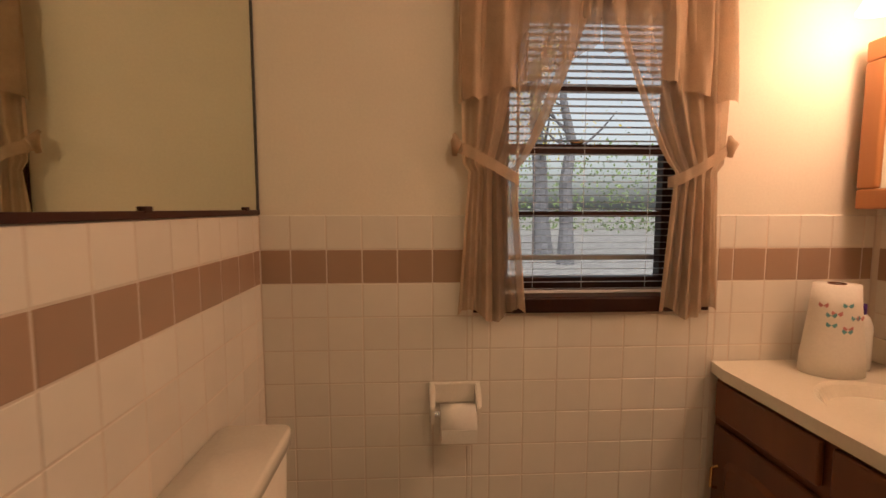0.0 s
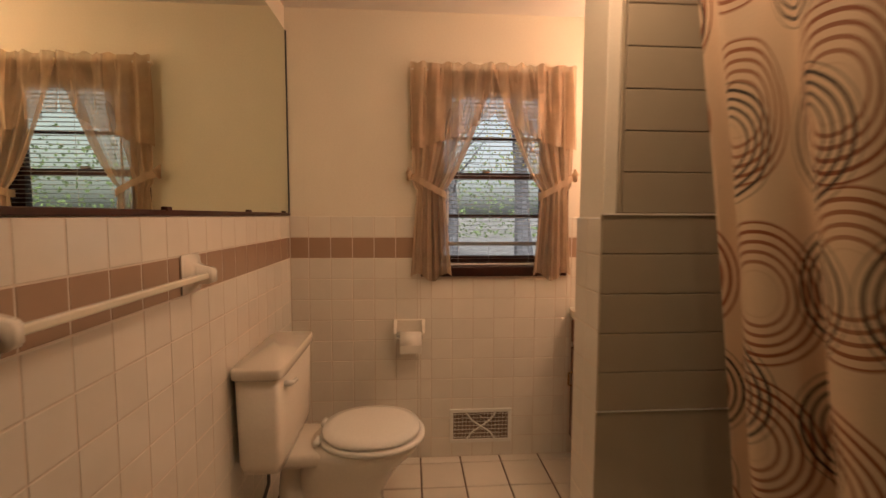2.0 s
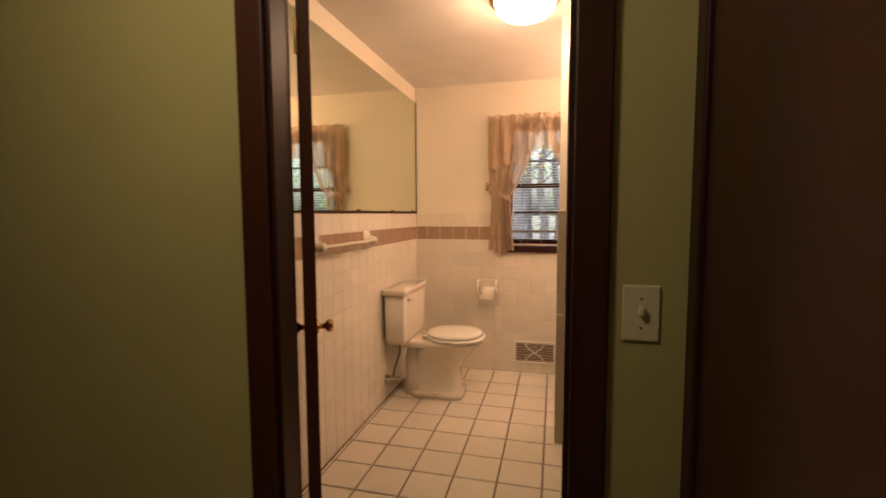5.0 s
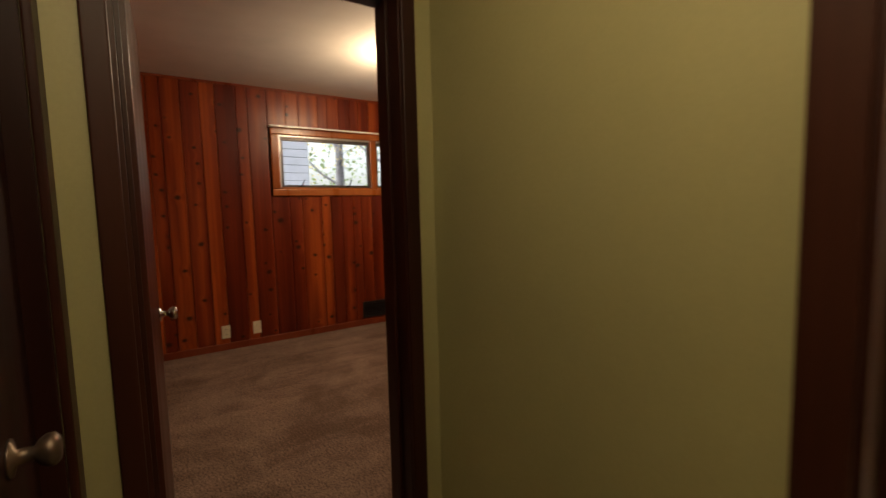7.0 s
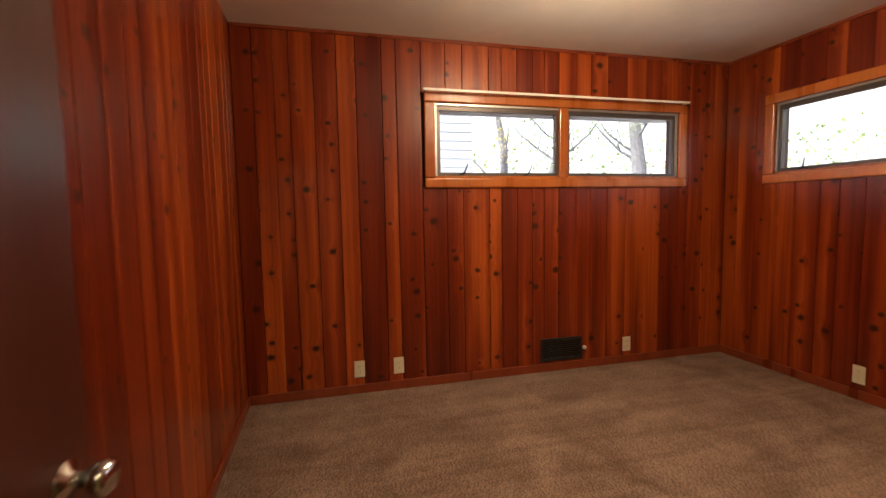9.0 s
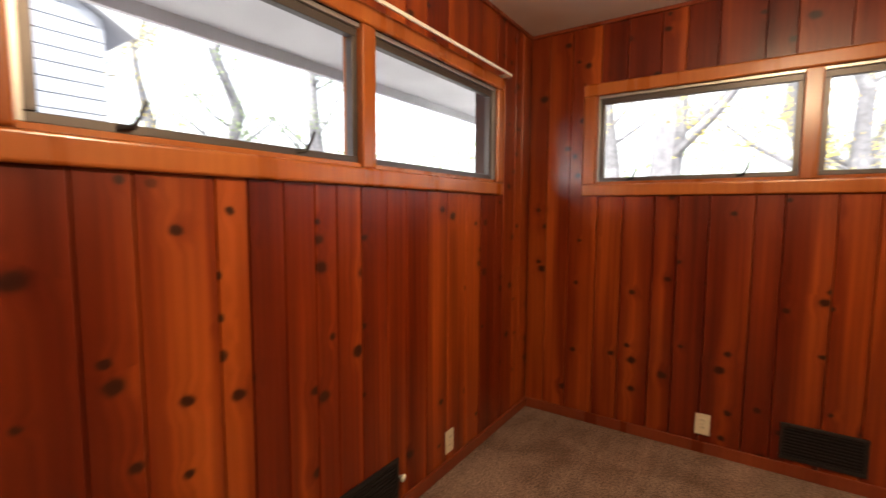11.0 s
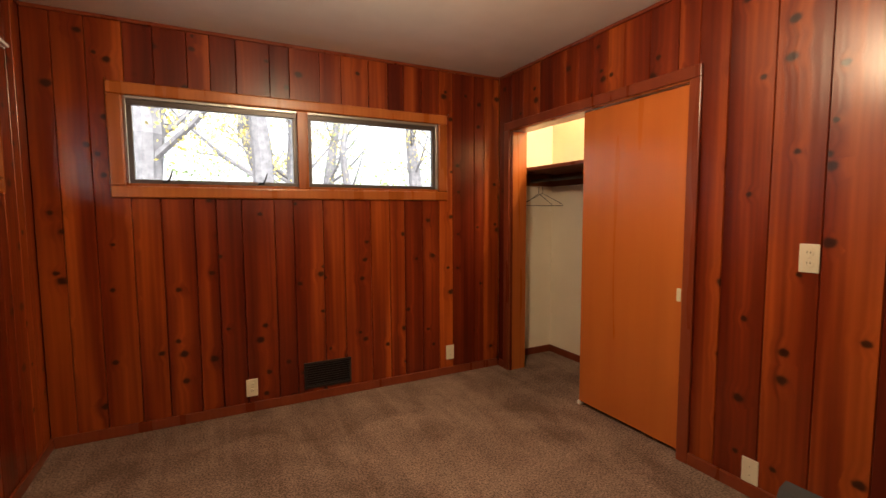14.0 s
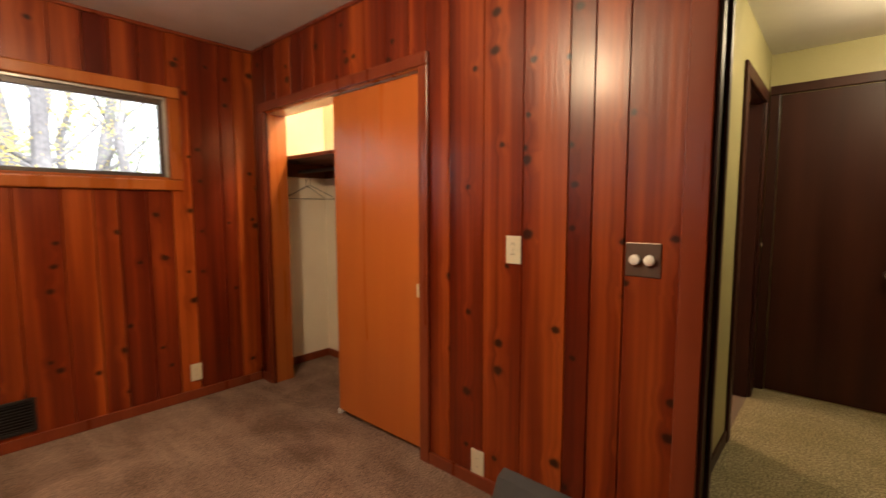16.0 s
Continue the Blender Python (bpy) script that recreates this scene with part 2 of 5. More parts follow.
GROUT_DARK = plain("floor_grout", (0.15, 0.105, 0.075), 0.9, bump=0.4)
CREAM = plain("cream_paint", (0.80, 0.74, 0.62), 0.55, var=0.04)
GREEN = plain("olive_green_paint", (0.44, 0.40, 0.19), 0.5, var=0.06)
CLOSET = plain("closet_cream_paint", (0.82, 0.74, 0.60), 0.6, var=0.06)
CEIL = plain("ceiling_paint", (0.78, 0.75, 0.70), 0.85, var=0.05, scale=20, bump=0.5)
WHITE = plain("white_enamel", (0.82, 0.80, 0.74), 0.22, var=0.03, bump=0.0)
CERAMIC = plain("vitreous_china", (0.80, 0.74, 0.64), 0.10, var=0.03, bump=0.0, coat=0.5)
MARBLE = plain("cultured_marble", (0.80, 0.74, 0.60), 0.16, var=0.06, bump=0.0, coat=0.3)
IVORY = plain("ivory_plastic", (0.68, 0.61, 0.45), 0.35, var=0.04, bump=0.0)
PAPER = plain("paper", (0.82, 0.78, 0.70), 0.9, bump=0.4)
BRASS = plain("brass", (0.62, 0.40, 0.16), 0.22, 1.0, bump=0.0)
CHROME = plain("chrome", (0.75, 0.74, 0.72), 0.12, 1.0, bump=0.0)
STEEL = plain("brushed_plate", (0.22, 0.16, 0.12), 0.35, 0.8, bump=0.1)
ALU = plain("aluminium_frame", (0.48, 0.46, 0.43), 0.35, 0.7)
SASH = plain("bronze_sash", (0.10, 0.085, 0.08), 0.4, 0.5)
BLACK = plain("black_iron", (0.012, 0.010, 0.010), 0.5)
GREY = plain("grey_metal", (0.055, 0.055, 0.06), 0.55)
# near-black colour that paints the shade inside the slatted vents
DUCT_SHADE = plain("duct_shade", (0.006, 0.005, 0.005), 0.9)
CARPET = carpet_mat("bedroom_carpet", (0.205, 0.128, 0.095), (0.365, 0.245, 0.190))
CARPET_HALL = carpet_mat("hall_carpet", (0.34, 0.29, 0.16), (0.42, 0.36, 0.22))
LACE = cloth("peach_curtain_cloth", (0.87, 0.67, 0.48), 0.16)
SHEER = cloth("peach_sheer", (0.87, 0.67, 0.48), 0.50)
BLIND = plain("blind_slat", (0.72, 0.72, 0.74), 0.35, var=0.02, bump=0.0)
SIDING = plain("siding_paint", (0.52, 0.54, 0.61), 0.6)
ROOFING = plain("shingle", (0.46, 0.47, 0.52), 0.9, bump=0.5)
SOFFIT = plain("soffit_paint", (0.72, 0.73, 0.76), 0.6)
LITTER = carpet_mat("leaf_litter", (0.40, 0.37, 0.36), (0.62, 0.59, 0.57))
BARK = plain("bark", (0.18, 0.175, 0.19), 0.9, var=0.3, scale=30, bump=0.9)
LEAF_Y = plain("yellow_leaves", (0.62, 0.50, 0.12), 0.6, var=0.4)
LEAF_G = plain("green_leaves", (0.22, 0.30, 0.12), 0.6, var=0.4)
BULB_GLASS = glow("lit_opal_glass", (1.0, 0.80, 0.52), 6.0)
GLASS = glass_mat("window_glass")
MIRROR = mirror_mat("mirror_silver", (0.76, 0.80, 0.67))
CAB_MIRROR = mirror_mat("cabinet_mirror_silver", (0.85, 0.86, 0.82))
RINGS = curtain_rings()
PINK = plain("pink_print", (0.62, 0.25, 0.24), 0.8)
BLUE = plain("blue_print", (0.14, 0.38, 0.42), 0.8)
PURPLE = plain("purple_cap", (0.06, 0.02, 0.20), 0.4)

# ---- mesh tools ----


def link(name, bm, mat, parent=None, label="", smooth=False):
    me = bpy.data.meshes.new(name)
    bm.normal_update()
    bm.to_mesh(me)
    bm.free()
    me.materials.append(mat)
    if smooth:
        for p in me.polygons:
            p.use_smooth = True
    ob = new(name, me)
    if parent:
        ob.parent = parent
    if label:
        ob["label"] = label
    return ob


def part(name, bm, mat, parent, label="", smooth=False):
    return link(name, bm, mat, parent, label, smooth)


def box(x0, x1, y0, y1, z0, z1, bevel=0.0, bm=None, seg=2):
    bm = bm or bmesh.new()
    b2 = bmesh.new()
    bmesh.ops.create_cube(b2, size=1.0, matrix=Matrix.Translation(((x0 + x1) / 2, (y0 + y1) / 2, (z0 + z1) / 2)) @ Matrix.Diagonal((abs(x1 - x0), abs(y1 - y0), abs(z1 - z0), 1)))
    if bevel:
        bmesh.ops.bevel(b2, geom=b2.edges[:], offset=bevel, segments=seg, affect="EDGES", profile=0.5)
    return merge(bm, b2)


def merge(bm, b2):
    tmp = bpy.data.meshes.new("tmp")
    b2.to_mesh(tmp)
    b2.free()
    bm.from_mesh(tmp)
    bpy.data.meshes.remove(tmp)
    return bm


def lathe(profile, m=None, n=32, bm=None):
    """A turned solid: (radius, height) pairs round local z."""
    bm = bm or bmesh.new()
    b2 = bmesh.new()
    rings = [[b2.verts.new((r * math.cos(2 * math.pi * i / n), r * math.sin(2 * math.pi * i / n), z)) for i in range(n)] for r, z in profile]
    for a, b in zip(rings, rings[1:]):
        for i in range(n):
            b2.faces.new((a[i], a[(i + 1) % n], b[(i + 1) % n], b[i]))
    if profile[0][0] > 1e-4:
        b2.faces.new(rings[0][::-1])
    if profile[-1][0] > 1e-4:
        b2.faces.new(rings[-1])
    bmesh.ops.remove_doubles(b2, verts=b2.verts[:], dist=1e-5)
    if m is not None:
        b2.transform(m)
    return merge(bm, b2)


def tube(points, radii, n=10, bm=None, cap=True):
    bm = bm or bmesh.new()
    rings = []
    for i, p in enumerate(points):
        p = Vector(p)
        d = (Vector(points[min(i + 1, len(points) - 1)]) - Vector(points[max(i - 1, 0)])).normalized()
        side = d.cross(Vector((0.31, 0.17, 0.93))).normalized()
        up = side.cross(d)
        r = radii[i] if isinstance(radii, (list, tuple)) else radii
        rings.append([bm.verts.new(p + r * (math.cos(2 * math.pi * k / n) * side + math.sin(2 * math.pi * k / n) * up)) for k in range(n)])
    for a, b in zip(rings, rings[1:]):
        for k in range(n):
            bm.faces.new((a[k], a[(k + 1) % n], b[(k + 1) % n], b[k]))
    if cap:
        bm.faces.new(rings[0][::-1]), bm.faces.new(rings[-1])
    return bm


def loft(sections, bm=None, close=True):
    """Rings of equal count joined into a skin."""
    bm = bm or bmesh.new()
    rings = [[bm.verts.new(p) for p in s] for s in sections]
    n = len(rings[0])
    for a, b in zip(rings, rings[1:]):
        for i in range(n):
            bm.faces.new((a[i], a[(i + 1) % n], b[(i + 1) % n], b[i]))
    if close:
        bm.faces.new(rings[0][::-1]), bm.faces.new(rings[-1])
    return bm


def oval(cx, cy, z, rx, ry, n=36, power=2.0):
    out = []
    for i in range(n):
        a = 2 * math.pi * i / n
        c, s = math.cos(a), math.sin(a)
        out.append((cx + rx * math.copysign(abs(c) ** (2 / power), c), cy + ry * math.copysign(abs(s) ** (2 / power), s), z))
    return out


def thing(name, label, category, group="", kind="", at=(0, 0, 0), rz=0.0):
    ob = new(name)
    ob.matrix_world = pose(*at, 0, 0, rz)
    return tagged(ob, label, category, group, kind)


def structure(name, bm, mat, label, category):
    return tagged(link(name, bm, mat), label, category, kind="structure")


def wall(name, axis, at, thick, span, z1, holes, mat, label, z0=0.0):
    """A wall in the plane axis = at, its body reaching to at + thick, with openings (a, b, low, high)."""
    bm = bmesh.new()
    cuts = sorted({span[0], span[1], *[h[0] for h in holes], *[h[1] for h in holes]})
    for a, b in zip(cuts, cuts[1:]):
        mid = (a + b) / 2
        bands, z = [], z0
        for h in sorted((h for h in holes if h[0] < mid < h[1]), key=lambda h: h[2]):
            if h[2] > z:
                bands.append((z, h[2]))
            z = h[3]
        if z < z1:
            bands.append((z, z1))
        for lo, hi in bands:
            p, q = sorted((at, at + thick))
            if axis == "x":
                box(p, q, a, b, lo, hi, bm=bm)
            else:
                box(a, b, p, q, lo, hi, bm=bm)
    return structure(name, bm, mat, label, "wall")


# ---- large structure ----
BX1 = 1.92            # bathroom, east wall
BY0, HN = -2.40, -2.48  # partition between bathroom and hall
BC, RC, HC = 2.21, 2.39, 2.30
RW, RE, RN, RS = -3.849, -0.872, 0.318, -3.42
HW, HE, HS = -0.71, 1.36, -3.49
WIN_B = (0.70, 1.32, 0.965, 1.88)

bath_north = wall("wall_bath_north", "y", 0.0, 0.16, (-0.10, 2.06), BC, [WIN_B], CREAM, "cream painted bathroom wall with a window and tiled wainscot")
bath_west = wall("wall_bath_west", "x", 0.0, -0.10, (BY0, 0.0), BC, [], CREAM, "cream painted bathroom wall carrying a large mirror")
bath_east = wall("wall_bath_east", "x", BX1, 0.14, (BY0, 0.0), BC, [], CREAM, "cream painted bathroom wall behind vanity and tub")
part_wall = wall("wall_bath_south", "y", BY0, -0.078, (-0.10, 2.06), 2.45, [(0.40, 1.125, 0.0, 1.96)], CREAM, "partition with the bathroom doorway")
structure("ceiling_bath", box(-0.10, 2.06, BY0, 0.16, BC, BC + 0.05), CEIL, "cream textured bathroom ceiling", "ceiling")
floor_bath = structure("floor_bath", box(-0.10, 2.06, HN, 0.16, -0.06, -0.006), GROUT_DARK, "ivory tiled bathroom floor with dark grout", "floor")

# hall
hall_north = wall("wall_hall_north", "y", HN, 0.002, (HW, HE), HC, [(0.40, 1.125, 0.0, 1.96)], GREEN, "olive green hall wall with the bathroom doorway")
hall_west = wall("wall_hall_west", "x", HW, -0.08, (-4.9, RN), 2.45, [(-3.36, -2.585, 0.0, 1.95), (-1.36, 0.17, 0.0, 1.955)], GREEN, "olive green end wall of the hall with a doorway")
hall_east = wall("wall_hall_east", "x", HE, 0.12, (-4.9, HN + 0.02), HC, [], GREEN, "olive green end wall of the hall with a dark door")
hall_south = wall("wall_hall_south", "y", HS, -0.11, (HW, 0.30), HC, [(-0.60, 0.13, 0.0, 1.96)], GREEN, "olive green hall wall with a dark doorway")
wall("wall_hall_inner", "x", 0.30, -0.10, (-4.9, HS - 0.11), HC, [], GREEN, "olive green wall of the side passage")
wall("wall_hall_end", "y", -4.9, -0.12, (-0.9, 1.6), HC, [], GREEN, "olive green wall closing the passage")
structure("ceiling_hall", box(HW, HE + 0.12, -4.9, HN, HC, HC + 0.05), CEIL, "off-white hall ceiling", "ceiling")
structure("floor_hall", box(HW - 0.09, HE + 0.12, -5.0, HN, -0.06, 0.0), CARPET_HALL, "beige hall carpet", "floor")

# bedroom
WIN_W = (-2.15, -0.16, 1.46, 1.97)
WIN_N = (-3.43, -1.44, 1.46, 1.97)
room_west = wall("wall_room_west", "x", RW - 0.018, -0.11, (-3.6, 0.56), 2.45, [WIN_W], DARK_WOOD, "knotty pine plank wall with a strip window")
room_north = wall("wall_room_north", "y", RN + 0.018, 0.11, (RW - 0.2, RE + 0.01), 2.45, [WIN_N], DARK_WOOD, "knotty pine plank wall with a strip window")
room_east = wall("wall_room_east", "x", RE + 0.018, 0.064, (-3.6, RN + 0.018), 2.45, [(-3.36, -2.585, 0.0, 1.95), (-1.36, 0.17, 0.0, 1.955)], DARK_WOOD, "knotty pine plank wall with closet and doorway")
room_south = wall("wall_room_south", "y", RS - 0.018, -0.14, (RW - 0.2, RE + 0.08), 2.45, [], DARK_WOOD, "knotty pine plank wall behind the open door")
structure("ceiling_room", box(RW - 0.2, RE + 0.082, RS - 0.15, RN + 0.2, RC, RC + 0.05), CEIL, "off-white bedroom ceiling", "ceiling")
structure("floor_room", box(RW - 0.2, HW - 0.09, RS - 0.1, RN + 0.2, -0.06, 0.0), CARPET, "worn brown bedroom carpet", "floor")
# closet
wall("wall_closet_north", "y", 0.42, 0.12, (-0.86, -0.10), 2.45, [], CLOSET, "cream painted closet wall")
wall("wall_closet_east", "x", -0.22, 0.12, (-1.7, 0.54), 2.45, [], CLOSET, "cream painted closet wall")
wall("wall_closet_south", "y", -1.58, -0.12, (HW, -0.10), 2.45, [], CLOSET, "cream painted closet wall")
wall("wall_closet_return", "x", -0.79, 0.075, (0.318, 0.44), 2.45, [], CLOSET, "cream painted closet wall")
structure("ceiling_closet", box(-0.80, -0.10, -1.7, 0.55, RC, RC + 0.05), CEIL, "cream closet ceiling", "ceiling")
structure("floor_closet", box(-0.80, -0.10, -1.7, 0.55, -0.06, 0.0), CARPET, "brown closet carpet", "floor")

# ---- ground and outside ----
g = bmesh.new()
bmesh.ops.create_grid(g, x_segments=60, y_segments=60, size=400)
for v in g.verts:
    v.co.z = -0.55 + 0.12 * noise.noise(v.co * 0.05)
structure("ground", g, LITTER, "grey-brown lawn covered with fallen leaves", "ground")


def tree(x, y, h, r, leaf, n, seed, low=0.25):
    rnd = random.Random(seed)
    t = thing("tree", "bare-trunked autumn tree with thinning " + ("yellow" if leaf is LEAF_Y else "green") + " leaves", "tree", "trees round the house", at=(x, y, -0.6))
    bm = bmesh.new()
    pts = [(0.12 * h * 0.1 * rnd.uniform(-1, 1) * k, 0.12 * h * 0.1 * rnd.uniform(-1, 1) * k, h * k / 6) for k in range(7)]
    tube(pts, [r * 1.35, r, r * 0.9, r * 0.75, r * 0.55, r * 0.35, r * 0.12], 10, bm)
    tips = []
    for k in range(9):
        f = rnd.uniform(low, 0.95)
        a = rnd.uniform(0, 6.283)
        i = int(f * 6)
        p0 = Vector(pts[i]).lerp(Vector(pts[min(6, i + 1)]), f * 6 - i)
        ln = h * rnd.uniform(0.18, 0.36) * (1.15 - f)
        q = [p0 + Vector((math.cos(a) * ln * s, math.sin(a) * ln * s, ln * (0.55 * s + 0.4 * s * s) + rnd.uniform(-0.1, 0.1) * s)) for s in (0, 0.35, 0.7, 1.0)]
        tube(q, [r * 0.36 * (1.1 - f), r * 0.25 * (1.1 - f), r * 0.14, 0.012], 6, bm)
        tips += q[1:]
        for _ in range(2):
            b0 = q[rnd.randint(1, 2)]
            d = Vector((rnd.uniform(-1, 1), rnd.uniform(-1, 1), rnd.uniform(-0.2, 0.9))) * ln * 0.5
            tube([b0, b0 + d * 0.5, b0 + d], [r * 0.10, r * 0.06, 0.008], 5, bm)
            tips += [b0 + d * 0.5, b0 + d]
    part("trunk", bm, BARK, t)
    vs, fs = [], []
    for k in range(n):
        c = rnd.choice(tips) + Vector((rnd.gauss(0, 0.34), rnd.gauss(0, 0.34), rnd.gauss(0, 0.30)))
        e = Euler((rnd.uniform(0, 6), rnd.uniform(0, 6), rnd.uniform(0, 6))).to_matrix()
        s = rnd.uniform(0.03, 0.06)
        i = len(vs)
        vs += [c + e @ Vector(p) * s for p in ((-1, 0, 0), (0, -0.6, 0.1), (1.1, 0, 0), (0, 0.6, 0.1))]
        fs.append((i, i + 1, i + 2, i + 3))
    me = bpy.data.meshes.new("crown")
    me.from_pydata([tuple(v) for v in vs], [], fs)
    me.materials.append(leaf)
    c = new("crown", me)
    c.parent = t
    tagged(c, kind="stuff")
    return t


for k, (tx, ty, hh, rr, lf, nn) in enumerate((
        (2.3, 16.5, 9, 0.20, LEAF_Y, 500), (0.55, 19.5, 9, 0.20, LEAF_Y, 700), (1.25, 20.5, 9, 0.19, LEAF_Y, 600), (5.2, 13.0, 8, 0.22, LEAF_Y, 300),
        (-4.2, 7.2, 10, 0.30, LEAF_Y, 2200), (-1.7, 10.0, 10, 0.28, LEAF_Y, 3200), (-0.5, 13.6, 10, 0.26, LEAF_Y, 3000), (-0.4, 21, 10, 0.3, LEAF_G, 1200),
        (-6.6, 13.5, 10, 0.28, LEAF_Y, 2400), (-14.5, 4.5, 9, 0.22, LEAF_G, 1500), (-19.0, 4.5, 9, 0.22, LEAF_Y, 1500), (2.4, 20, 10, 0.3, LEAF_G, 1300),
        (-16.0, 9.0, 10, 0.3, LEAF_G, 1300), (5.0, 15, 10, 0.3, LEAF_Y, 1300), (-1.5, 15, 10, 0.3, LEAF_G, 1300), (-18, 1.0, 11, 0.3, LEAF_Y, 1600))):
    tree(tx, ty, hh, rr, lf, nn, 11 + k)

# woods far off
wv, wf = [], []
rw = random.Random(5)
for k in range(22000):
    a = rw.uniform(-0.6, 3.9)
    d = rw.uniform(34, 52)
    c = Vector((math.cos(a) * d, math.sin(a) * d, -0.5 + 7.5 * rw.random() ** 1.4))
    e = Euler((rw.uniform(0, 6), rw.uniform(0, 6), rw.uniform(0, 6))).to_matrix()
    s = rw.uniform(0.07, 0.22)
    i = len(wv)
    wv += [tuple(c + e @ Vector(p) * s) for p in ((-1, 0, 0), (0, -0.7, 0), (1, 0, 0), (0, 0.7, 0))]
    wf.append((i, i + 1, i + 2, i + 3))
wm = bpy.data.meshes.new("far_woods")
wm.from_pydata(wv, [], wf)
wm.materials.append(LEAF_G)
tagged(new("far_woods", wm), "distant woodland edge in muted green", "woods", kind="stuff")

# neighbour's house beyond the west window
nh = thing("neighbour_house", "grey-blue clapboard house with a low gable roof", "house")
EZ = 3.40
part("wall", box(-17.0, -8.75, -9.2, -0.25, -0.6, EZ), SIDING, nh)
part("gable", loft([[(-17.0, -9.2, EZ), (-17.0, -0.25, EZ), (-17.0, -4.72, EZ + 2.6)], [(-8.75, -9.2, EZ), (-8.75, -0.25, EZ), (-8.75, -4.72, EZ + 2.6)]]), SIDING, nh)
for k in range(38):
    z = -0.5 + k * 0.158
    cut = max(0.0, (z + 0.15 - EZ) / 0.58)
    part("siding_board", box(-8.75, -8.715, -9.2 + cut, -0.25 - cut, z, z + 0.148, 0.006, seg=1), SIDING, nh)
for sgn in (-1, 1):
    ye, yp = -4.72 + sgn * 4.75, -4.72
    part("roof_slope", loft([[(x, ye, EZ - 0.14), (x, ye, EZ + 0.03), (x, yp, EZ + 2.82), (x, yp, EZ + 2.65)] for x in (-17.2, -8.60)]), ROOFING, nh)
    part("rake_board", loft([[(x, ye, EZ - 0.17), (x, ye, EZ + 0.01), (x, yp, EZ + 2.80), (x, yp, EZ + 2.62)] for x in (-8.60, -8.57)]), SOFFIT, nh)
ev = thing("eave", "pale painted roof overhang outside the bedroom window", "roof eave", kind="structure")
part("soffit", box(RW - 0.95, RW - 0.13, -4.5, 1.4, 2.16, 2.22), SOFFIT, ev)
part("fascia", box(RW - 0.98, RW - 0.95, -4.5, 1.4, 2.10, 2.30), SOFFIT, ev)

# ---- doors, casings, trim ----


def casing(name, axis, at, out, a, b, top, w, mat, label):
    """Moulding round a doorway: two legs and a head, lying on the wall face at, proud by out."""
    t = thing(name, label, "door casing", kind="structure")
    p, q = sorted((at, at + out))
    for nm, s in (("leg", (a - w, a, 0.0, top)), ("leg", (b, b + w, 0.0, top)), ("head", (a - w, b + w, top, top + w))):
        bm = box(p, q, s[0], s[1], s[2], s[3], 0.005) if axis == "x" else box(s[0], s[1], p, q, s[2], s[3], 0.005)
        part(nm, bm, mat, t)
    return t


def jamb(name, axis, c0, c1, a, b, top, mat, label, stop=True):
    t = thing(name, label, "door frame", kind="structure")
    d = 0.016
    for nm, s in (("jamb", (a, a + d, 0.0, top - d)), ("jamb", (b - d, b, 0.0, top - d)), ("head_jamb", (a, b, top - d, top))):
        part(nm, box(c0, c1, *s, 0.002) if axis == "x" else box(s[0], s[1], c0, c1, s[2], s[3], 0.002), mat, t)
    if stop:
        m = (c0 + c1) / 2
        for s in ((a + d, a + d + 0.012, 0.0, top - d), (b - d - 0.012, b - d, 0.0, top - d)):
            part("door_stop", box(m - 0.015, m + 0.015, *s, 0.002) if axis == "x" else box(s[0], s[1], m - 0.015, m + 0.015, s[2], s[3], 0.002), mat, t)
    return t


def knob(parent, m, mat):
    """Round door knob with its rose; local z points out of the door."""
    part("door_knob", lathe([(0.031, 0), (0.031, 0.004), (0.013, 0.009), (0.011, 0.030), (0.020, 0.036), (0.027, 0.046), (0.027, 0.056), (0.019, 0.064), (0.0, 0.066)], m, 24), mat, parent, "metal knob on a round rose", True)


def door_leaf(name, label, at, rz, w, h, mat, metal, knob_z, hinges=True):
    """A flush door; hinge line at local origin, leaf along local x, 35 mm thick."""
    t = thing(name, label, "door", at=at, rz=rz)
    part("leaf", box(0.0, w, -0.0175, 0.0175, 0.008, h, 0.002), mat, t)
    knob(t, pose(w - 0.065, 0.0175, knob_z, -90, 0, 0), metal)
    knob(t, pose(w - 0.065, -0.0175, knob_z, 90, 0, 0), metal)
    part("latch_plate", box(w - 0.001, w + 0.002, -0.012, 0.012, knob_z - 0.03, knob_z + 0.03), metal, t)
    if hinges:
        for hz in (0.22, h - 0.28):
            part("hinge", lathe([(0.006, 0), (0.006, 0.09)], pose(-0.004, 0.019, hz), 10), metal, t)
    return t


jamb("frame_bath_door", "y", HN, BY0, 0.40, 1.125, 1.96, DARK_WOOD, "dark stained frame of the bathroom doorway", False)
casing("casing_bath_hall", "y", HN, -0.018, 0.405, 1.12, 1.95, 0.075, DARK_WOOD, "dark stained casing round the bathroom doorway")
casing("casing_bath_inner", "y", BY0, 0.012, 0.402, 1.128, 1.95, 0.06, DARK_WOOD, "dark stained casing inside the bathroom")
jamb("frame_bedroom_door", "x", RE, HW, -3.36, -2.585, 1.95, DARK_WOOD, "dark stained frame of the bedroom doorway")
casing("casing_bedroom_hall", "x", HW, 0.018, -3.355, -2.60, 1.94, 0.052, DARK_WOOD, "dark stained casing round the bedroom doorway")
casing("casing_bedroom_inner", "x", RE, -0.016, -3.355, -2.59, 1.94, 0.075, RED_TRIM, "red-brown casing inside the bedroom")
jamb("frame_closet", "x", RE, -0.715, -1.36, 0.17, 1.955, PINE_TRIM, "orange pine frame of the closet opening", False)
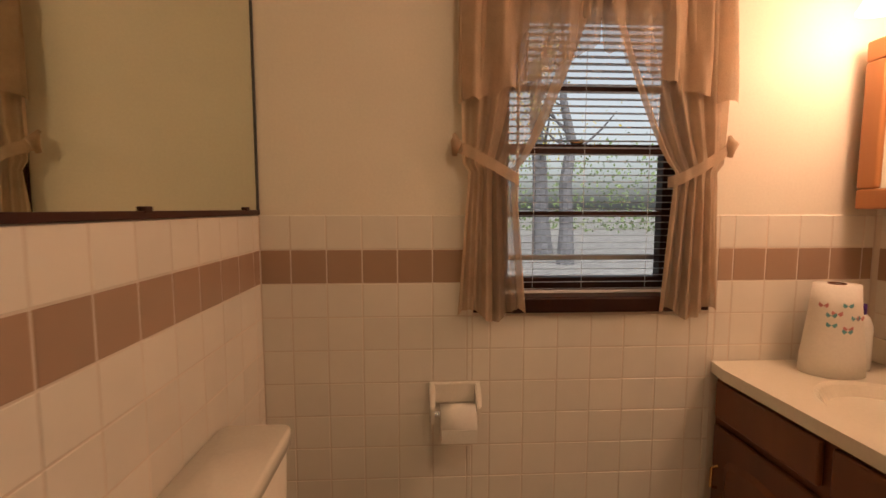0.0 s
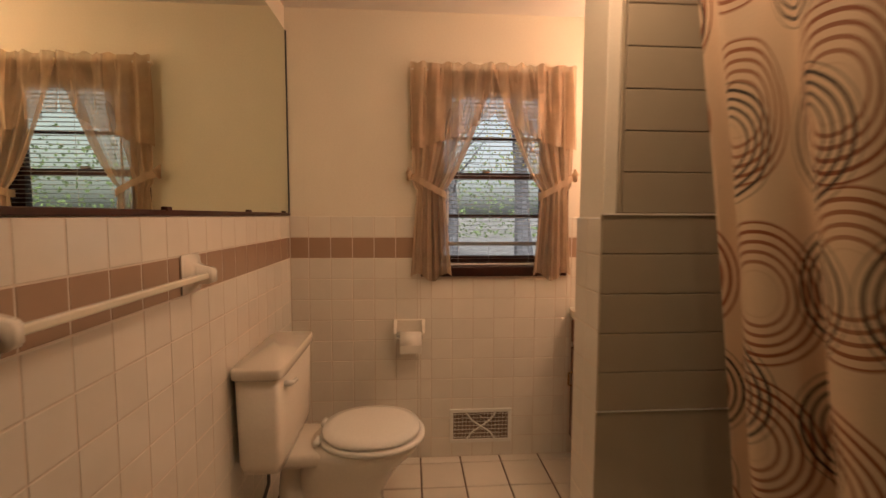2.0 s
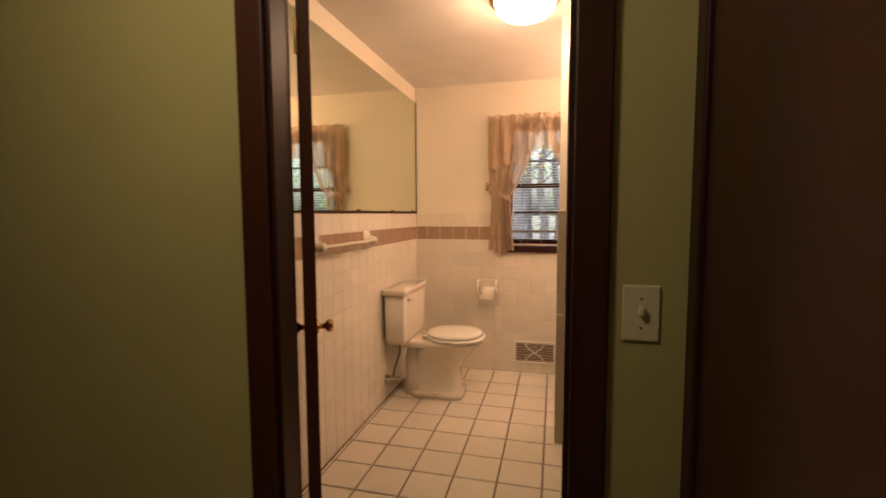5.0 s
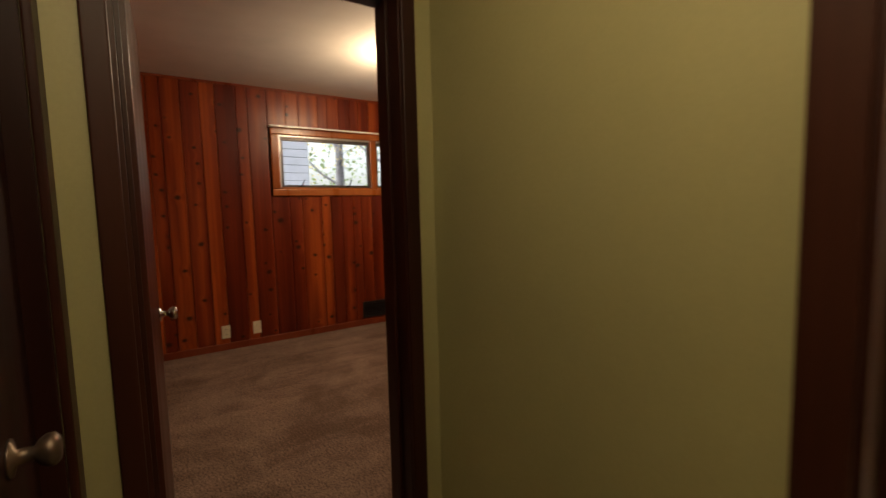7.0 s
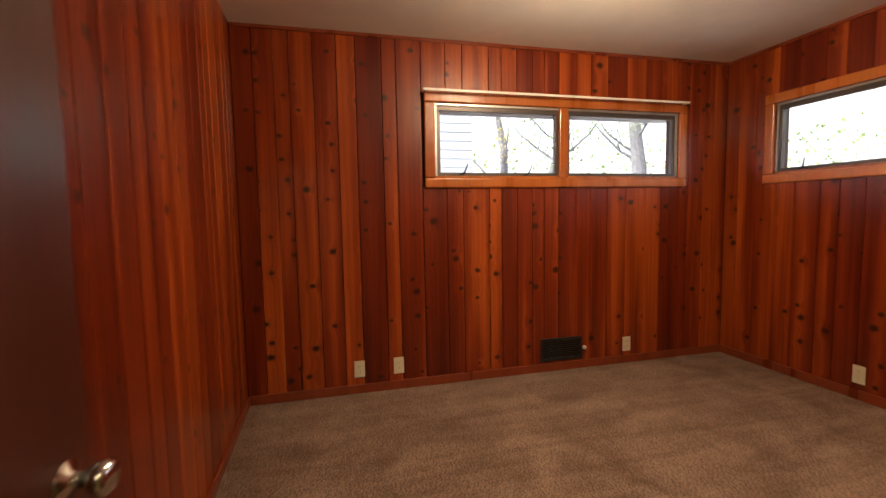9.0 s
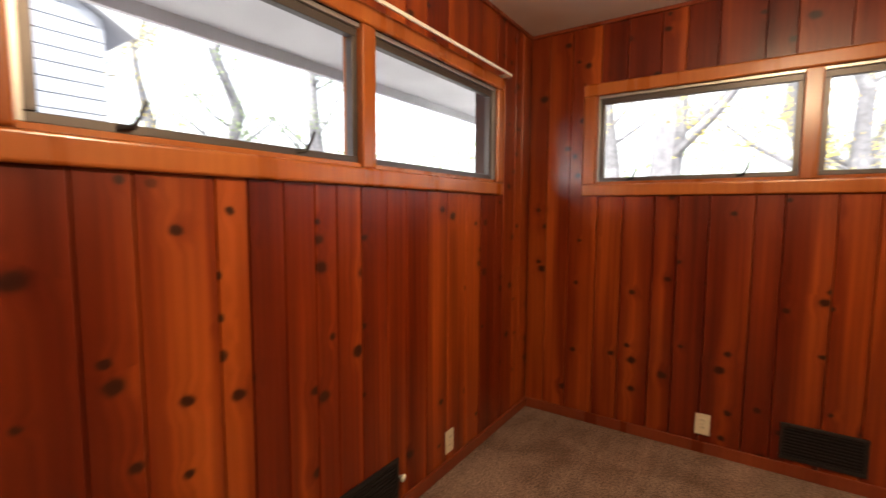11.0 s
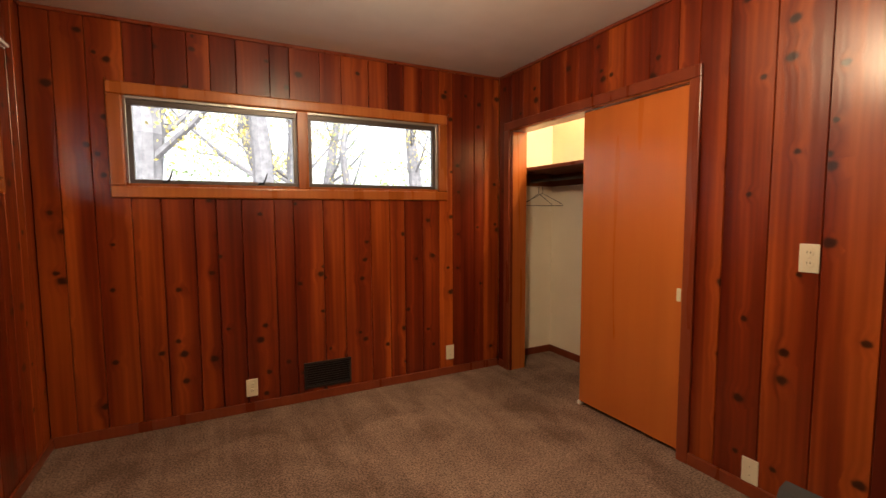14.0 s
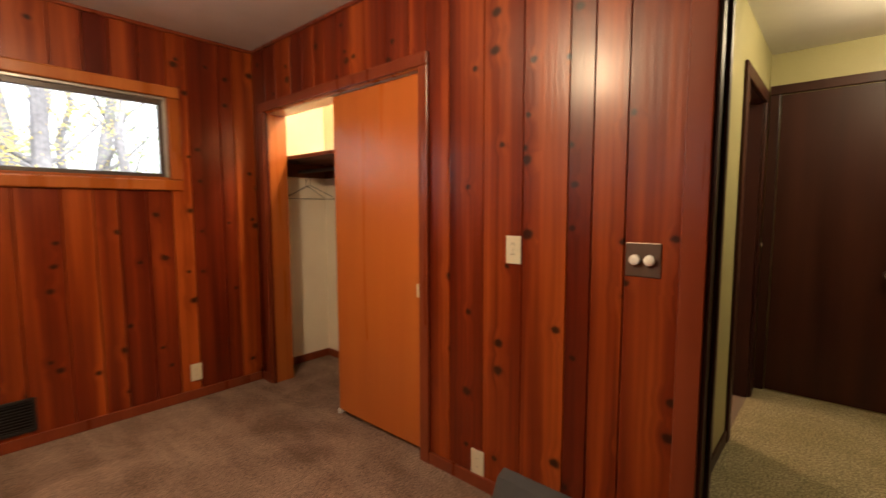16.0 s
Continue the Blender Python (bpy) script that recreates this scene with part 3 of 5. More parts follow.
casing("casing_closet", "x", RE, -0.018, -1.352, 0.162, 1.945, 0.062, RED_TRIM, "red-brown casing round the closet opening")
door_leaf("bathroom_door", "mahogany-brown flush door standing open against the bathroom wall", (0.432, -2.360, 0), 120.0, 0.675, 1.93, DOOR_RED, BRASS, 0.77)
door_leaf("bedroom_door", "mahogany-brown flush door standing open against the pine wall", (-0.885, -3.335, 0), 176.5, 0.73, 1.92, DOOR_RED, CHROME, 0.84)
# hall end door and side door, both shut
casing("casing_hall_east", "x", HE, -0.018, -3.24, -2.545, 2.03, 0.06, DARK_WOOD, "dark stained casing of the shut hall door")
t = thing("hall_door", "dark walnut flush door, shut, at the end of the hall", "door")
part("leaf", box(HE - 0.008, HE + 0.03, -3.235, -2.55, 0.01, 2.025, 0.002), DARK_WOOD, t)
knob(t, pose(HE - 0.008, -3.13, 0.87, 0, -90, 0), CHROME)
casing("casing_hall_south", "y", HS, 0.018, -0.595, 0.125, 1.95, 0.095, DARK_WOOD, "dark stained casing of the shut side door")
t = thing("side_door", "dark stained flush door, shut, beside the bedroom doorway", "door")
part("leaf", box(-0.582, 0.112, HS - 0.075, HS - 0.04, 0.01, 1.94, 0.002), DARK_WOOD, t)
knob(t, pose(-0.37, HS - 0.04, 0.86, -90, 0, 0), STEEL)
part("filler", box(-0.582, 0.112, HS - 0.105, HS - 0.08, 0.0, 1.96), DARK_WOOD, t)

jamb("frame_side_door", "y", HS - 0.109, HS, -0.60, 0.13, 1.96, DARK_WOOD, "dark stained frame of the shut side door", False)
t = thing("casing_hall_corner", "dark stained board capping the hall wall end", "trim", kind="structure")
part("board", box(0.300, 0.318, HS - 0.125, HS - 0.002, 0.0, 2.06, 0.004), DARK_WOOD, t)

# sliding closet door, pulled across half of the opening
t = thing("closet_door", "orange birch veneer sliding door covering half the closet", "sliding door")
part("leaf", box(-0.838, -0.806, -1.345, -0.60, 0.025, 1.935, 0.002), SLIDE, t)
part("finger_pull", box(-0.842, -0.836, -1.315, -1.290, 0.825, 0.895, 0.003), IVORY, t, "recessed metal finger pull")
part("floor_guide", box(-0.848, -0.800, -0.615, -0.595, 0.0, 0.03, 0.003), WHITE, t)
part("track", box(-0.85, -0.74, -1.34, 0.15, 1.936, 1.939), ALU, t)
t = thing("closet_shelf", "dark wooden closet shelf resting on cleats", "shelf")
part("board", box(-0.70, -0.222, -1.578, 0.418, 1.635, 1.660, 0.002), RED_TRIM, t)
part("cleat", box(-0.71, -0.222, 0.398, 0.419, 1.53, 1.634, 0.002), OAK, t)
part("cleat", box(-0.244, -0.222, -1.578, 0.397, 1.53, 1.634, 0.002), OAK, t)
t = thing("closet_rod", "dark metal hanging rod under the closet shelf", "rod")
part("rod", tube([(-0.47, 0.397, 1.57), (-0.47, -1.578, 1.57)], 0.014, 12), GREY, t, "", True)
for hx, tilt in ((0.30, 14), (0.25, -10)):
    t = thing("coat_hanger", "thin dark wire coat hanger on the closet rod", "hanger", "hangers in the closet", at=(-0.47, hx, 1.57), rz=tilt)
    part("wire", tube([(0, 0, -0.11), (-0.19, 0, -0.20), (-0.20, 0, -0.215), (0.20, 0, -0.215), (0.19, 0, -0.20), (0, 0, -0.11), (0, 0, -0.05), (0.018, 0, -0.02), (0.020, 0, 0.008), (0.0, 0, 0.0185), (-0.018, 0, 0.006)], 0.0022, 6), BLACK, t)

# ---- skirting ----


def skirting(name, axis, at, out, spans, mat, label, h=0.062):
    t = thing(name, label, "baseboard", kind="structure")
    p, q = sorted((at, at + out))
    for a, b in spans:
        part("board", box(p, q, a, b, 0.0, h, 0.004) if axis == "x" else box(a, b, p, q, 0.0, h, 0.004), mat, t)


skirting("baseboard_room_west", "x", RW, 0.014, [(RS, RN)], RED_TRIM, "red-brown baseboard along the pine wall")
skirting("baseboard_room_north", "y", RN, -0.014, [(RW + 0.014, RE - 0.016)], RED_TRIM, "red-brown baseboard along the pine wall")
skirting("baseboard_room_east", "x", RE, -0.014, [(-2.515, -1.414), (0.224, RN - 0.014)], RED_TRIM, "red-brown baseboard along the pine wall")
skirting("baseboard_room_south", "y", RS, 0.014, [(RW + 0.014, RE)], RED_TRIM, "red-brown baseboard along the pine wall")
skirting("baseboard_closet", "x", -0.22, -0.014, [(-1.58, 0.42)], RED_TRIM, "red-brown closet baseboard")
skirting("baseboard_closet_north", "y", 0.42, -0.014, [(-0.70, -0.234)], RED_TRIM, "red-brown closet baseboard")
skirting("baseboard_hall_north", "y", HN, -0.013, [(HW + 0.013, 0.33), (1.195, HE)], DARK_WOOD, "dark hall baseboard", 0.07)
skirting("baseboard_hall_west", "x", HW, 0.013, [(-2.56, HN)], DARK_WOOD, "dark hall baseboard", 0.07)
t = thing("trim_ceiling", "thin red-brown strip under the bedroom ceiling", "trim", kind="structure")
for b in (box(RW, RE, RN - 0.014, RN, RC - 0.022, RC - 0.001, 0.004), box(RW, RW + 0.014, RS, RN - 0.014, RC - 0.022, RC - 0.001, 0.004), box(RE - 0.014, RE, RS, RN - 0.014, RC - 0.022, RC - 0.001, 0.004)):
    part("strip", b, RED_TRIM, t)

# ---- strip windows of the bedroom ----


def strip_window(name, label, m, length, mull, with_hooks, rod):
    """Local x along the wall, y out of the room, z up; origin at the opening's low left corner of the wall face."""
    t = thing(name, label, "window", kind="structure")
    t.matrix_world = m
    h, d, c = 0.51, 0.20, 0.075
    for nm, b in (("casing", box(-c, length + c, -0.022, 0.0, -0.068, 0.0, 0.010, seg=4)), ("casing", box(-c, length + c, -0.022, 0.0, h, h + 0.07, 0.010, seg=4)),
                  ("casing", box(-c, 0.0, -0.022, 0.0, 0.0, h, 0.010, seg=4)), ("casing", box(length, length + c, -0.022, 0.0, 0.0, h, 0.010, seg=4)),
                  ("mullion", box(mull - 0.035, mull + 0.035, -0.016, 0.09, 0.0, h, 0.006)),
                  ("sill", box(0.0, length, 0.0, 0.10, 0.0, 0.016, 0.002)), ("head", box(0.0, length, 0.0, 0.05, h - 0.016, h, 0.002)),
                  ("side", box(0.0, 0.016, 0.0, 0.05, 0.016, h - 0.016, 0.002)), ("side", box(length - 0.016, length, 0.0, 0.05, 0.016, h - 0.016, 0.002))):
        part(nm, b, ALU if nm in ("head", "side") else PINE_TRIM, t)
    for a, b in ((0.016, mull - 0.035), (mull + 0.035, length - 0.016)):
        s = part("sash", box(a, b, 0.012, 0.045, 0.016, 0.040, 0.003), SASH, t, "dark bronze metal sash")
        part("rail", box(a, b, 0.012, 0.045, h - 0.048, h - 0.016, 0.003), SASH, s)
        part("stile", box(a, a + 0.026, 0.012, 0.045, 0.040, h - 0.048, 0.003), SASH, s)
        part("stile", box(b - 0.026, b, 0.012, 0.045, 0.040, h - 0.048, 0.003), SASH, s)
        p = part("pane", box(a + 0.026, b - 0.026, 0.030, 0.034, 0.040, h - 0.048), GLASS, t)
        p.visible_shadow = False
    if with_hooks:
        for f in with_hooks:
            part("latch", tube([(f - 0.02, 0.014, 0.028), (f + 0.008, 0.0, 0.034), (f + 0.020, -0.010, 0.060), (f + 0.030, -0.018, 0.095)], [0.008, 0.007, 0.005, 0.004], 8), BLACK, t, "small black casement latch")
    for hx in (-c + 0.01, length + c - 0.01):
        part("curtain_hook", tube([(hx, -0.022, h + 0.06), (hx, -0.05, h + 0.062), (hx, -0.055, h + 0.075)], 0.004, 6), CHROME, t)
    return t


strip_window("window_west", "pine framed strip window with two panes high in the wall", pose(RW, WIN_W[0], 1.46, 0, 0, 90), 1.99, 0.98, (0.20, 0.69), True)
strip_window("window_north", "pine framed strip window with two panes high in the wall", pose(WIN_N[0], RN, 1.46), 1.99, 0.985, (0.20, 0.725), False)
t = thing("curtain_rod", "white flat curtain rod above the west window", "curtain rod")
part("rod", box(RW + 0.070, RW + 0.080, -2.24, -0.12, 2.030, 2.046, 0.003), WHITE, t)
for ry in (-2.23, -0.13):
    part("bracket", box(RW, RW + 0.074, ry - 0.010, ry + 0.010, 2.031, 2.045, 0.003), WHITE, t)

# ---- outlets, switches, vents ----


def outlet(name, label, category, m, kind="duplex"):
    """Local x along the wall, z up, y out of the wall."""
    t = thing(name, label, category, "wall plates")
    t.matrix_world = m
    metal = kind == "dimmer"
    w = 0.058 if metal else 0.036
    part("plate", box(-w, w, 0.0, 0.006, -0.058, 0.058, 0.003), STEEL if metal else IVORY, t)
    if kind == "duplex":
        for z in (-0.021, 0.021):
            s = part("socket", lathe([(0.017, 0), (0.017, 0.0025), (0.0, 0.0026)], pose(0, 0.006, z, -90, 0, 0), 20), IVORY, t)
            for sx in (-0.006, 0.006):
                part("slot", box(sx - 0.0012, sx + 0.0012, 0.0085, 0.0092, z - 0.002, z + 0.008), BLACK, s)
        part("screw", lathe([(0.003, 0), (0.0, 0.0015)], pose(0, 0.006, 0, -90, 0, 0), 8), CHROME, t)
    elif kind == "toggle":
        part("toggle", box(-0.005, 0.005, 0.006, 0.020, -0.002, 0.016, 0.002), IVORY, t)
        for z in (-0.03, 0.03):
            part("screw", lathe([(0.003, 0), (0.0, 0.0015)], pose(0, 0.006, z, -90, 0, 0), 8), CHROME, t)
    elif kind == "dimmer":
        for sx in (-0.024, 0.024):
            part("dial", lathe([(0.019, 0), (0.018, 0.014), (0.015, 0.017), (0, 0.017)], pose(sx, 0.006, 0, -90, 0, 0), 24), WHITE, t, "white round dial", True)
    else:
        for z in (-0.02, 0.02):
            part("screw", lathe([(0.003, 0), (0.0, 0.0015)], pose(0, 0.006, z, -90, 0, 0), 8), CHROME, t)
    return t


PL = "ivory plastic outlet plate on the pine wall"
outlet("wall_outlet", PL, "outlet", pose(RW, -2.708, 0.166, 0, 0, -90))
outlet("cable_plate", "ivory blank plate on the pine wall", "wall plate", pose(RW, -2.438, 0.166, 0, 0, -90), "blank")
outlet("wall_outlet", PL, "outlet", pose(RW, -0.605, 0.152, 0, 0, -90))
outlet("wall_outlet", PL, "outlet", pose(-2.814, RN, 0.158, 0, 0, 180))
outlet("cable_plate", "ivory blank plate on the pine wall", "wall plate", pose(-1.341, RN, 0.179, 0, 0, 180), "blank")
outlet("wall_outlet", "ivory plastic outlet plate at switch height", "outlet", pose(RE, -1.888, 1.106, 0, 0, 90))
outlet("cable_plate", "ivory blank plate above the baseboard", "wall plate", pose(RE, -1.708, 0.118, 0, 0, 90), "blank")
outlet("dimmer_switch", "bronze plate with two white round dials", "switch", pose(RE, -2.40, 1.102, 0, 0, 90), "dimmer")
outlet("light_switch", "ivory toggle switch on the green wall", "switch", pose(1.258, HN, 1.024, 0, 0, 180), "toggle")


def register(name, label, m, w, h, frame_mat, knob_side=0, mesh=False):
    t = thing(name, label, "air vent")
    t.matrix_world = m
    f = 0.018
    # flat sheet; without mesh its near-black stands in for a shaded duct
    part("backing", box(-w + 0.004, w - 0.004, -0.001, 0.002, -h + 0.004, h - 0.004), STEEL if mesh else DUCT_SHADE, t)
    for b in (box(-w, w, 0.0, 0.010, h - f, h, 0.002), box(-w, w, 0.0, 0.010, -h, -h + f, 0.002), box(-w, -w + f, 0.0, 0.010, -h + f, h - f, 0.002), box(w - f, w, 0.0, 0.010, -h + f, h - f, 0.002)):
        part("frame", b, frame_mat, t)
    n = 0 if mesh else 9
    if mesh:
        for i in range(15):
            x = -w + f + (2 * w - 2 * f) * (i + 0.5) / 15
            part("bar", box(x - 0.0007, x + 0.0007, 0.002, 0.006, -h + f, h - f), frame_mat, t)
        for i in range(7):
            z = -h + f + (2 * h - 2 * f) * (i + 0.5) / 7
            part("bar", box(-w + f, w - f, 0.002, 0.006, z - 0.0007, z + 0.0007), frame_mat, t)
    for i in range(n):
        z = -h + f + (2 * h - 2 * f) * (i + 0.5) / n
        part("slat", box(-w + f, w - f, 0.002, 0.009, z - 0.0035, z + 0.002), frame_mat, t)
    if knob_side:
        part("lever", lathe([(0.006, 0), (0.006, 0.02), (0.016, 0.022), (0.016, 0.032), (0, 0.036)], pose(knob_side * (w + 0.008), 0.0, 0.0, -90, 0, 0), 16), WHITE, t, "white round lever", True)
    return t


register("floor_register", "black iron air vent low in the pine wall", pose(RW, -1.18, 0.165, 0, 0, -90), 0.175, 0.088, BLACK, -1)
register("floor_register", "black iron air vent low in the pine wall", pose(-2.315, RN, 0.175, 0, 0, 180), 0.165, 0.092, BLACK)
# grey metal heat deflector by the closet
t = thing("heat_deflector", "dark grey metal air deflector on the baseboard", "air vent")
db = bmesh.new()
loft([[(RE, -2.20, 0.0), (RE - 0.10, -2.20, 0.0), (RE - 0.105, -2.20, 0.02), (RE - 0.05, -2.20, 0.13), (RE, -2.20, 0.15)], [(RE, -1.85, 0.0), (RE - 0.10, -1.85, 0.0), (RE - 0.105, -1.85, 0.02), (RE - 0.05, -1.85, 0.13), (RE, -1.85, 0.15)]], db)
part("hood", db, GREY, t)
part("louvre", box(RE - 0.108, RE - 0.100, -2.18, -1.87, 0.006, 0.014), BLACK, t)

# ---- ceiling lamps ----


def flush_lamp(name, label, x, y, z, r, glass):
    t = thing(name, label, "ceiling lamp", at=(x, y, z))
    part("base", lathe([(r * 1.18, 0), (r * 1.20, -0.012), (r * 1.12, -0.030), (r * 1.0, -0.036), (r * 0.97, -0.020), (0.0, -0.020)], None, 48), BRASS, t, "polished brass ring", True)
    b = part("bowl", lathe([(r * 0.98, -0.030), (r * 0.93, -0.062), (r * 0.75, -0.090), (r * 0.45, -0.108), (0.0, -0.114)], None, 48), glass, t, "lit opal glass bowl", True)
    b.visible_shadow = False
    return t


flush_lamp("bath_ceiling_lamp", "brass ceiling lamp with lit opal glass bowl", 0.94, -1.33, BC, 0.14, BULB_GLASS)
flush_lamp("bedroom_ceiling_lamp", "brass ceiling lamp with lit opal glass bowl", -2.38, -1.58, RC, 0.15, BULB_GLASS)

# unseen fixture added round the hall bulb; its brass and bowl are invented
flush_lamp("hall_lamp_unseen", "brass ceiling lamp with lit opal glass bowl", HALL_LAMP[0], HALL_LAMP[1], HC, 0.13, BULB_GLASS)

# socket and bulb are out of sight, added to explain the lit upper closet
t = thing("closet_lamp_unseen", "unseen bare lit bulb in an added white porcelain closet socket", "ceiling lamp", at=(-0.46, -0.62, RC))
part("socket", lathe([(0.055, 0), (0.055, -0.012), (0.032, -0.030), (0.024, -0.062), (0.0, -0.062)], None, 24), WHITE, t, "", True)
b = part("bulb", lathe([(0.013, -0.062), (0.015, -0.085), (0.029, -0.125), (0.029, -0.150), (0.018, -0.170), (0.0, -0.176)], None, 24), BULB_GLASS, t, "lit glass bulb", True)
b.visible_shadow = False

# ---- bathroom: mirror, towel bar, paper holder, vent ----
t = thing("wall_mirror", "large frameless wall mirror with a dark bottom edge", "mirror")
part("glass", box(0.0, 0.006, -1.95, -0.006, 1.243, 2.10), MIRROR, t)
part("bottom_channel", box(0.0, 0.012, -1.95, -0.004, 1.234, 1.248, 0.002), DARK_WOOD, t)
part("edge", box(0.0, 0.009, -0.010, -0.002, 1.248, 2.10), GREY, t)
for cy in (-0.10, -0.55, -1.1):
    part("clip", box(0.006, 0.014, cy - 0.012, cy + 0.012, 1.244, 1.256, 0.002), DARK_WOOD, t)
t = thing("towel_bar", "white ceramic towel bar holders with a pale bar", "towel bar")
for py in (-1.61, -1.005):
    bm = loft([[(0.008, py - 0.050, 1.135), (0.008, py + 0.050, 1.135), (0.008, py + 0.050, 1.028), (0.008, py - 0.050, 1.028)],
               [(0.016, py - 0.046, 1.131), (0.016, py + 0.046, 1.131), (0.016, py + 0.046, 1.033), (0.016, py - 0.046, 1.033)],
               [(0.024, py - 0.030, 1.116), (0.024, py + 0.030, 1.116), (0.024, py + 0.030, 1.046), (0.024, py - 0.030, 1.046)],
               [(0.034, py - 0.020, 1.105), (0.034, py + 0.020, 1.105), (0.034, py + 0.020, 1.055), (0.034, py - 0.020, 1.055)],
               [(0.066, py - 0.017, 1.098), (0.066, py + 0.017, 1.098), (0.066, py + 0.017, 1.056), (0.066, py - 0.017, 1.056)],
               [(0.076, py - 0.011, 1.092), (0.076, py + 0.011, 1.092), (0.076, py + 0.011, 1.062), (0.076, py - 0.011, 1.062)]])
    bmesh.ops.bevel(bm, geom=bm.edges[:], offset=0.003, segments=2, affect="EDGES")
    part("post", bm, CERAMIC, t, "", True)
part("bar", box(0.048, 0.064, -1.61, -1.005, 1.069, 1.085, 0.004), MARBLE, t)

t = thing("paper_holder", "white ceramic toilet paper holder set in the tiles", "paper holder")
part("plate", box(0.503, 0.663, -0.022, -0.006, 0.655, 0.722, 0.006), CERAMIC, t)
for px in (0.506, 0.644):
    bm = loft([[(px, -0.015, 0.722), (px + 0.017, -0.015, 0.722), (px + 0.017, -0.015, 0.615), (px, -0.015, 0.615)],
               [(px, -0.055, 0.700), (px + 0.017, -0.055, 0.700), (px + 0.017, -0.055, 0.610), (px, -0.055, 0.610)],
               [(px + 0.002, -0.082, 0.668), (px + 0.015, -0.082, 0.668), (px + 0.015, -0.082, 0.618), (px + 0.002, -0.082, 0.618)]])
    bmesh.ops.bevel(bm, geom=bm.edges[:], offset=0.003, segments=2, affect="EDGES")
    part("arm", bm, CERAMIC, t)
part("roller", tube([(0.52, -0.066, 0.645), (0.648, -0.066, 0.645)], 0.010, 12), CHROME, t)
t = thing("toilet_paper", "half-used white toilet paper roll on its holder", "toilet paper")
part("roll", lathe([(0.019, 0), (0.052, 0), (0.052, 0.104), (0.019, 0.104), (0.019, 0)], pose(0.538, -0.066, 0.618, 0, 90, 0), 32), PAPER, t, "", True)
part("loose_sheet", box(0.539, 0.641, -0.119, -0.1165, 0.578, 0.618), PAPER, t)

t = register("wall_register", "white metal wall vent with an hourglass grille", pose(0.947, -0.008, 0.164, 0, 0, 180), 0.159, 0.088, WHITE, 0, True)
for s in (-1, 1):
    part("brace", tube([(-0.075 * s, 0.012, 0.070), (-0.045 * s, 0.012, 0.030), (0, 0.012, 0.0), (0.045 * s, 0.012, -0.030), (0.075 * s, 0.012, -0.070)], 0.004, 6), WHITE, t)
part("lever", lathe([(0.008, 0), (0.008, 0.008), (0, 0.012)], pose(0, 0.010, 0.055, -90, 0, 0), 12), CHROME, t)

# ---- toilet ----
t = thing("toilet", "ivory china toilet with closed seat and low tank", "toilet")
ty = -0.535
bm = loft([oval(0.096, ty - 0.02, 0.385, 0.066, 0.215, 40, 10), oval(0.096, ty - 0.02, 0.42, 0.071, 0.224, 40, 10), oval(0.096, ty - 0.02, 0.706, 0.077, 0.232, 40, 10)])
part("tank", bm, CERAMIC, t, "", True)
bm = loft([oval(0.096, ty - 0.02, 0.706, 0.078, 0.234, 40, 11), oval(0.096, ty - 0.02, 0.712, 0.085, 0.243, 40, 11), oval(0.096, ty - 0.02, 0.738, 0.085, 0.243, 40, 11), oval(0.096, ty - 0.02, 0.745, 0.082, 0.240, 40, 11)])
part("tank_lid", bm, CERAMIC, t, "", True)
bm = loft([oval(0.325, ty, 0.0, 0.182, 0.125, 40, 5), oval(0.325, ty, 0.035, 0.180, 0.122, 40, 5), oval(0.325, ty, 0.045, 0.160, 0.105, 40, 4), oval(0.325, ty, 0.20, 0.158, 0.108, 40, 3.5), oval(0.36, ty, 0.30, 0.19, 0.145, 40, 2.6), oval(0.41, ty, 0.365, 0.212, 0.170, 40, 2.3), oval(0.425, ty, 0.392, 0.208, 0.174, 40, 2.2)])
part("bowl", bm, CERAMIC, t, "", True)
part("shelf", box(0.09, 0.30, ty - 0.135, ty + 0.135, 0.335, 0.388, 0.02), CERAMIC, t, "", True)
bm = loft([oval(0.445, ty, 0.392, 0.190, 0.176, 40, 2.2), oval(0.445, ty, 0.398, 0.200, 0.184, 40, 2.2), oval(0.445, ty, 0.408, 0.200, 0.184, 40, 2.2), oval(0.445, ty, 0.414, 0.190, 0.176, 40, 2.2)])
part("seat", bm, WHITE, t, "", True)
bm = loft([oval(0.440, ty, 0.416, 0.178, 0.168, 40, 2.2), oval(0.440, ty, 0.422, 0.187, 0.175, 40, 2.2), oval(0.440, ty, 0.434, 0.183, 0.171, 40, 2.2), oval(0.440, ty, 0.441, 0.150, 0.138, 40, 2.2), oval(0.440, ty, 0.443, 0.06, 0.05, 40, 2.2)])
part("lid", bm, WHITE, t, "", True)
for s in (-0.075, 0.075):
    part("hinge", tube([(0.248, ty + s - 0.02, 0.410), (0.248, ty + s + 0.02, 0.410)], 0.013, 12), WHITE, t, "", True)
    part("bolt_cap", lathe([(0.016, 0), (0.014, 0.012), (0, 0.018)], pose(0.33, ty + (0.118 if s > 0 else -0.118), 0.034), 14), CERAMIC, t, "", True)
part("flush_lever", tube([(0.172, ty - 0.200, 0.678), (0.192, ty - 0.200, 0.678), (0.196, ty - 0.190, 0.677), (0.196, ty - 0.140, 0.670)], [0.010, 0.010, 0.007, 0.006], 10), WHITE, t, "white flush lever", True)
bm = loft([oval(0.19, ty - 0.01, 0.0, 0.10, 0.085, 24, 3), oval(0.18, ty - 0.02, 0.10, 0.075, 0.080, 24, 3), oval(0.17, ty - 0.02, 0.22, 0.075, 0.07, 24, 2.5), oval(0.16, ty, 0.37, 0.05, 0.06, 24, 2.2)])
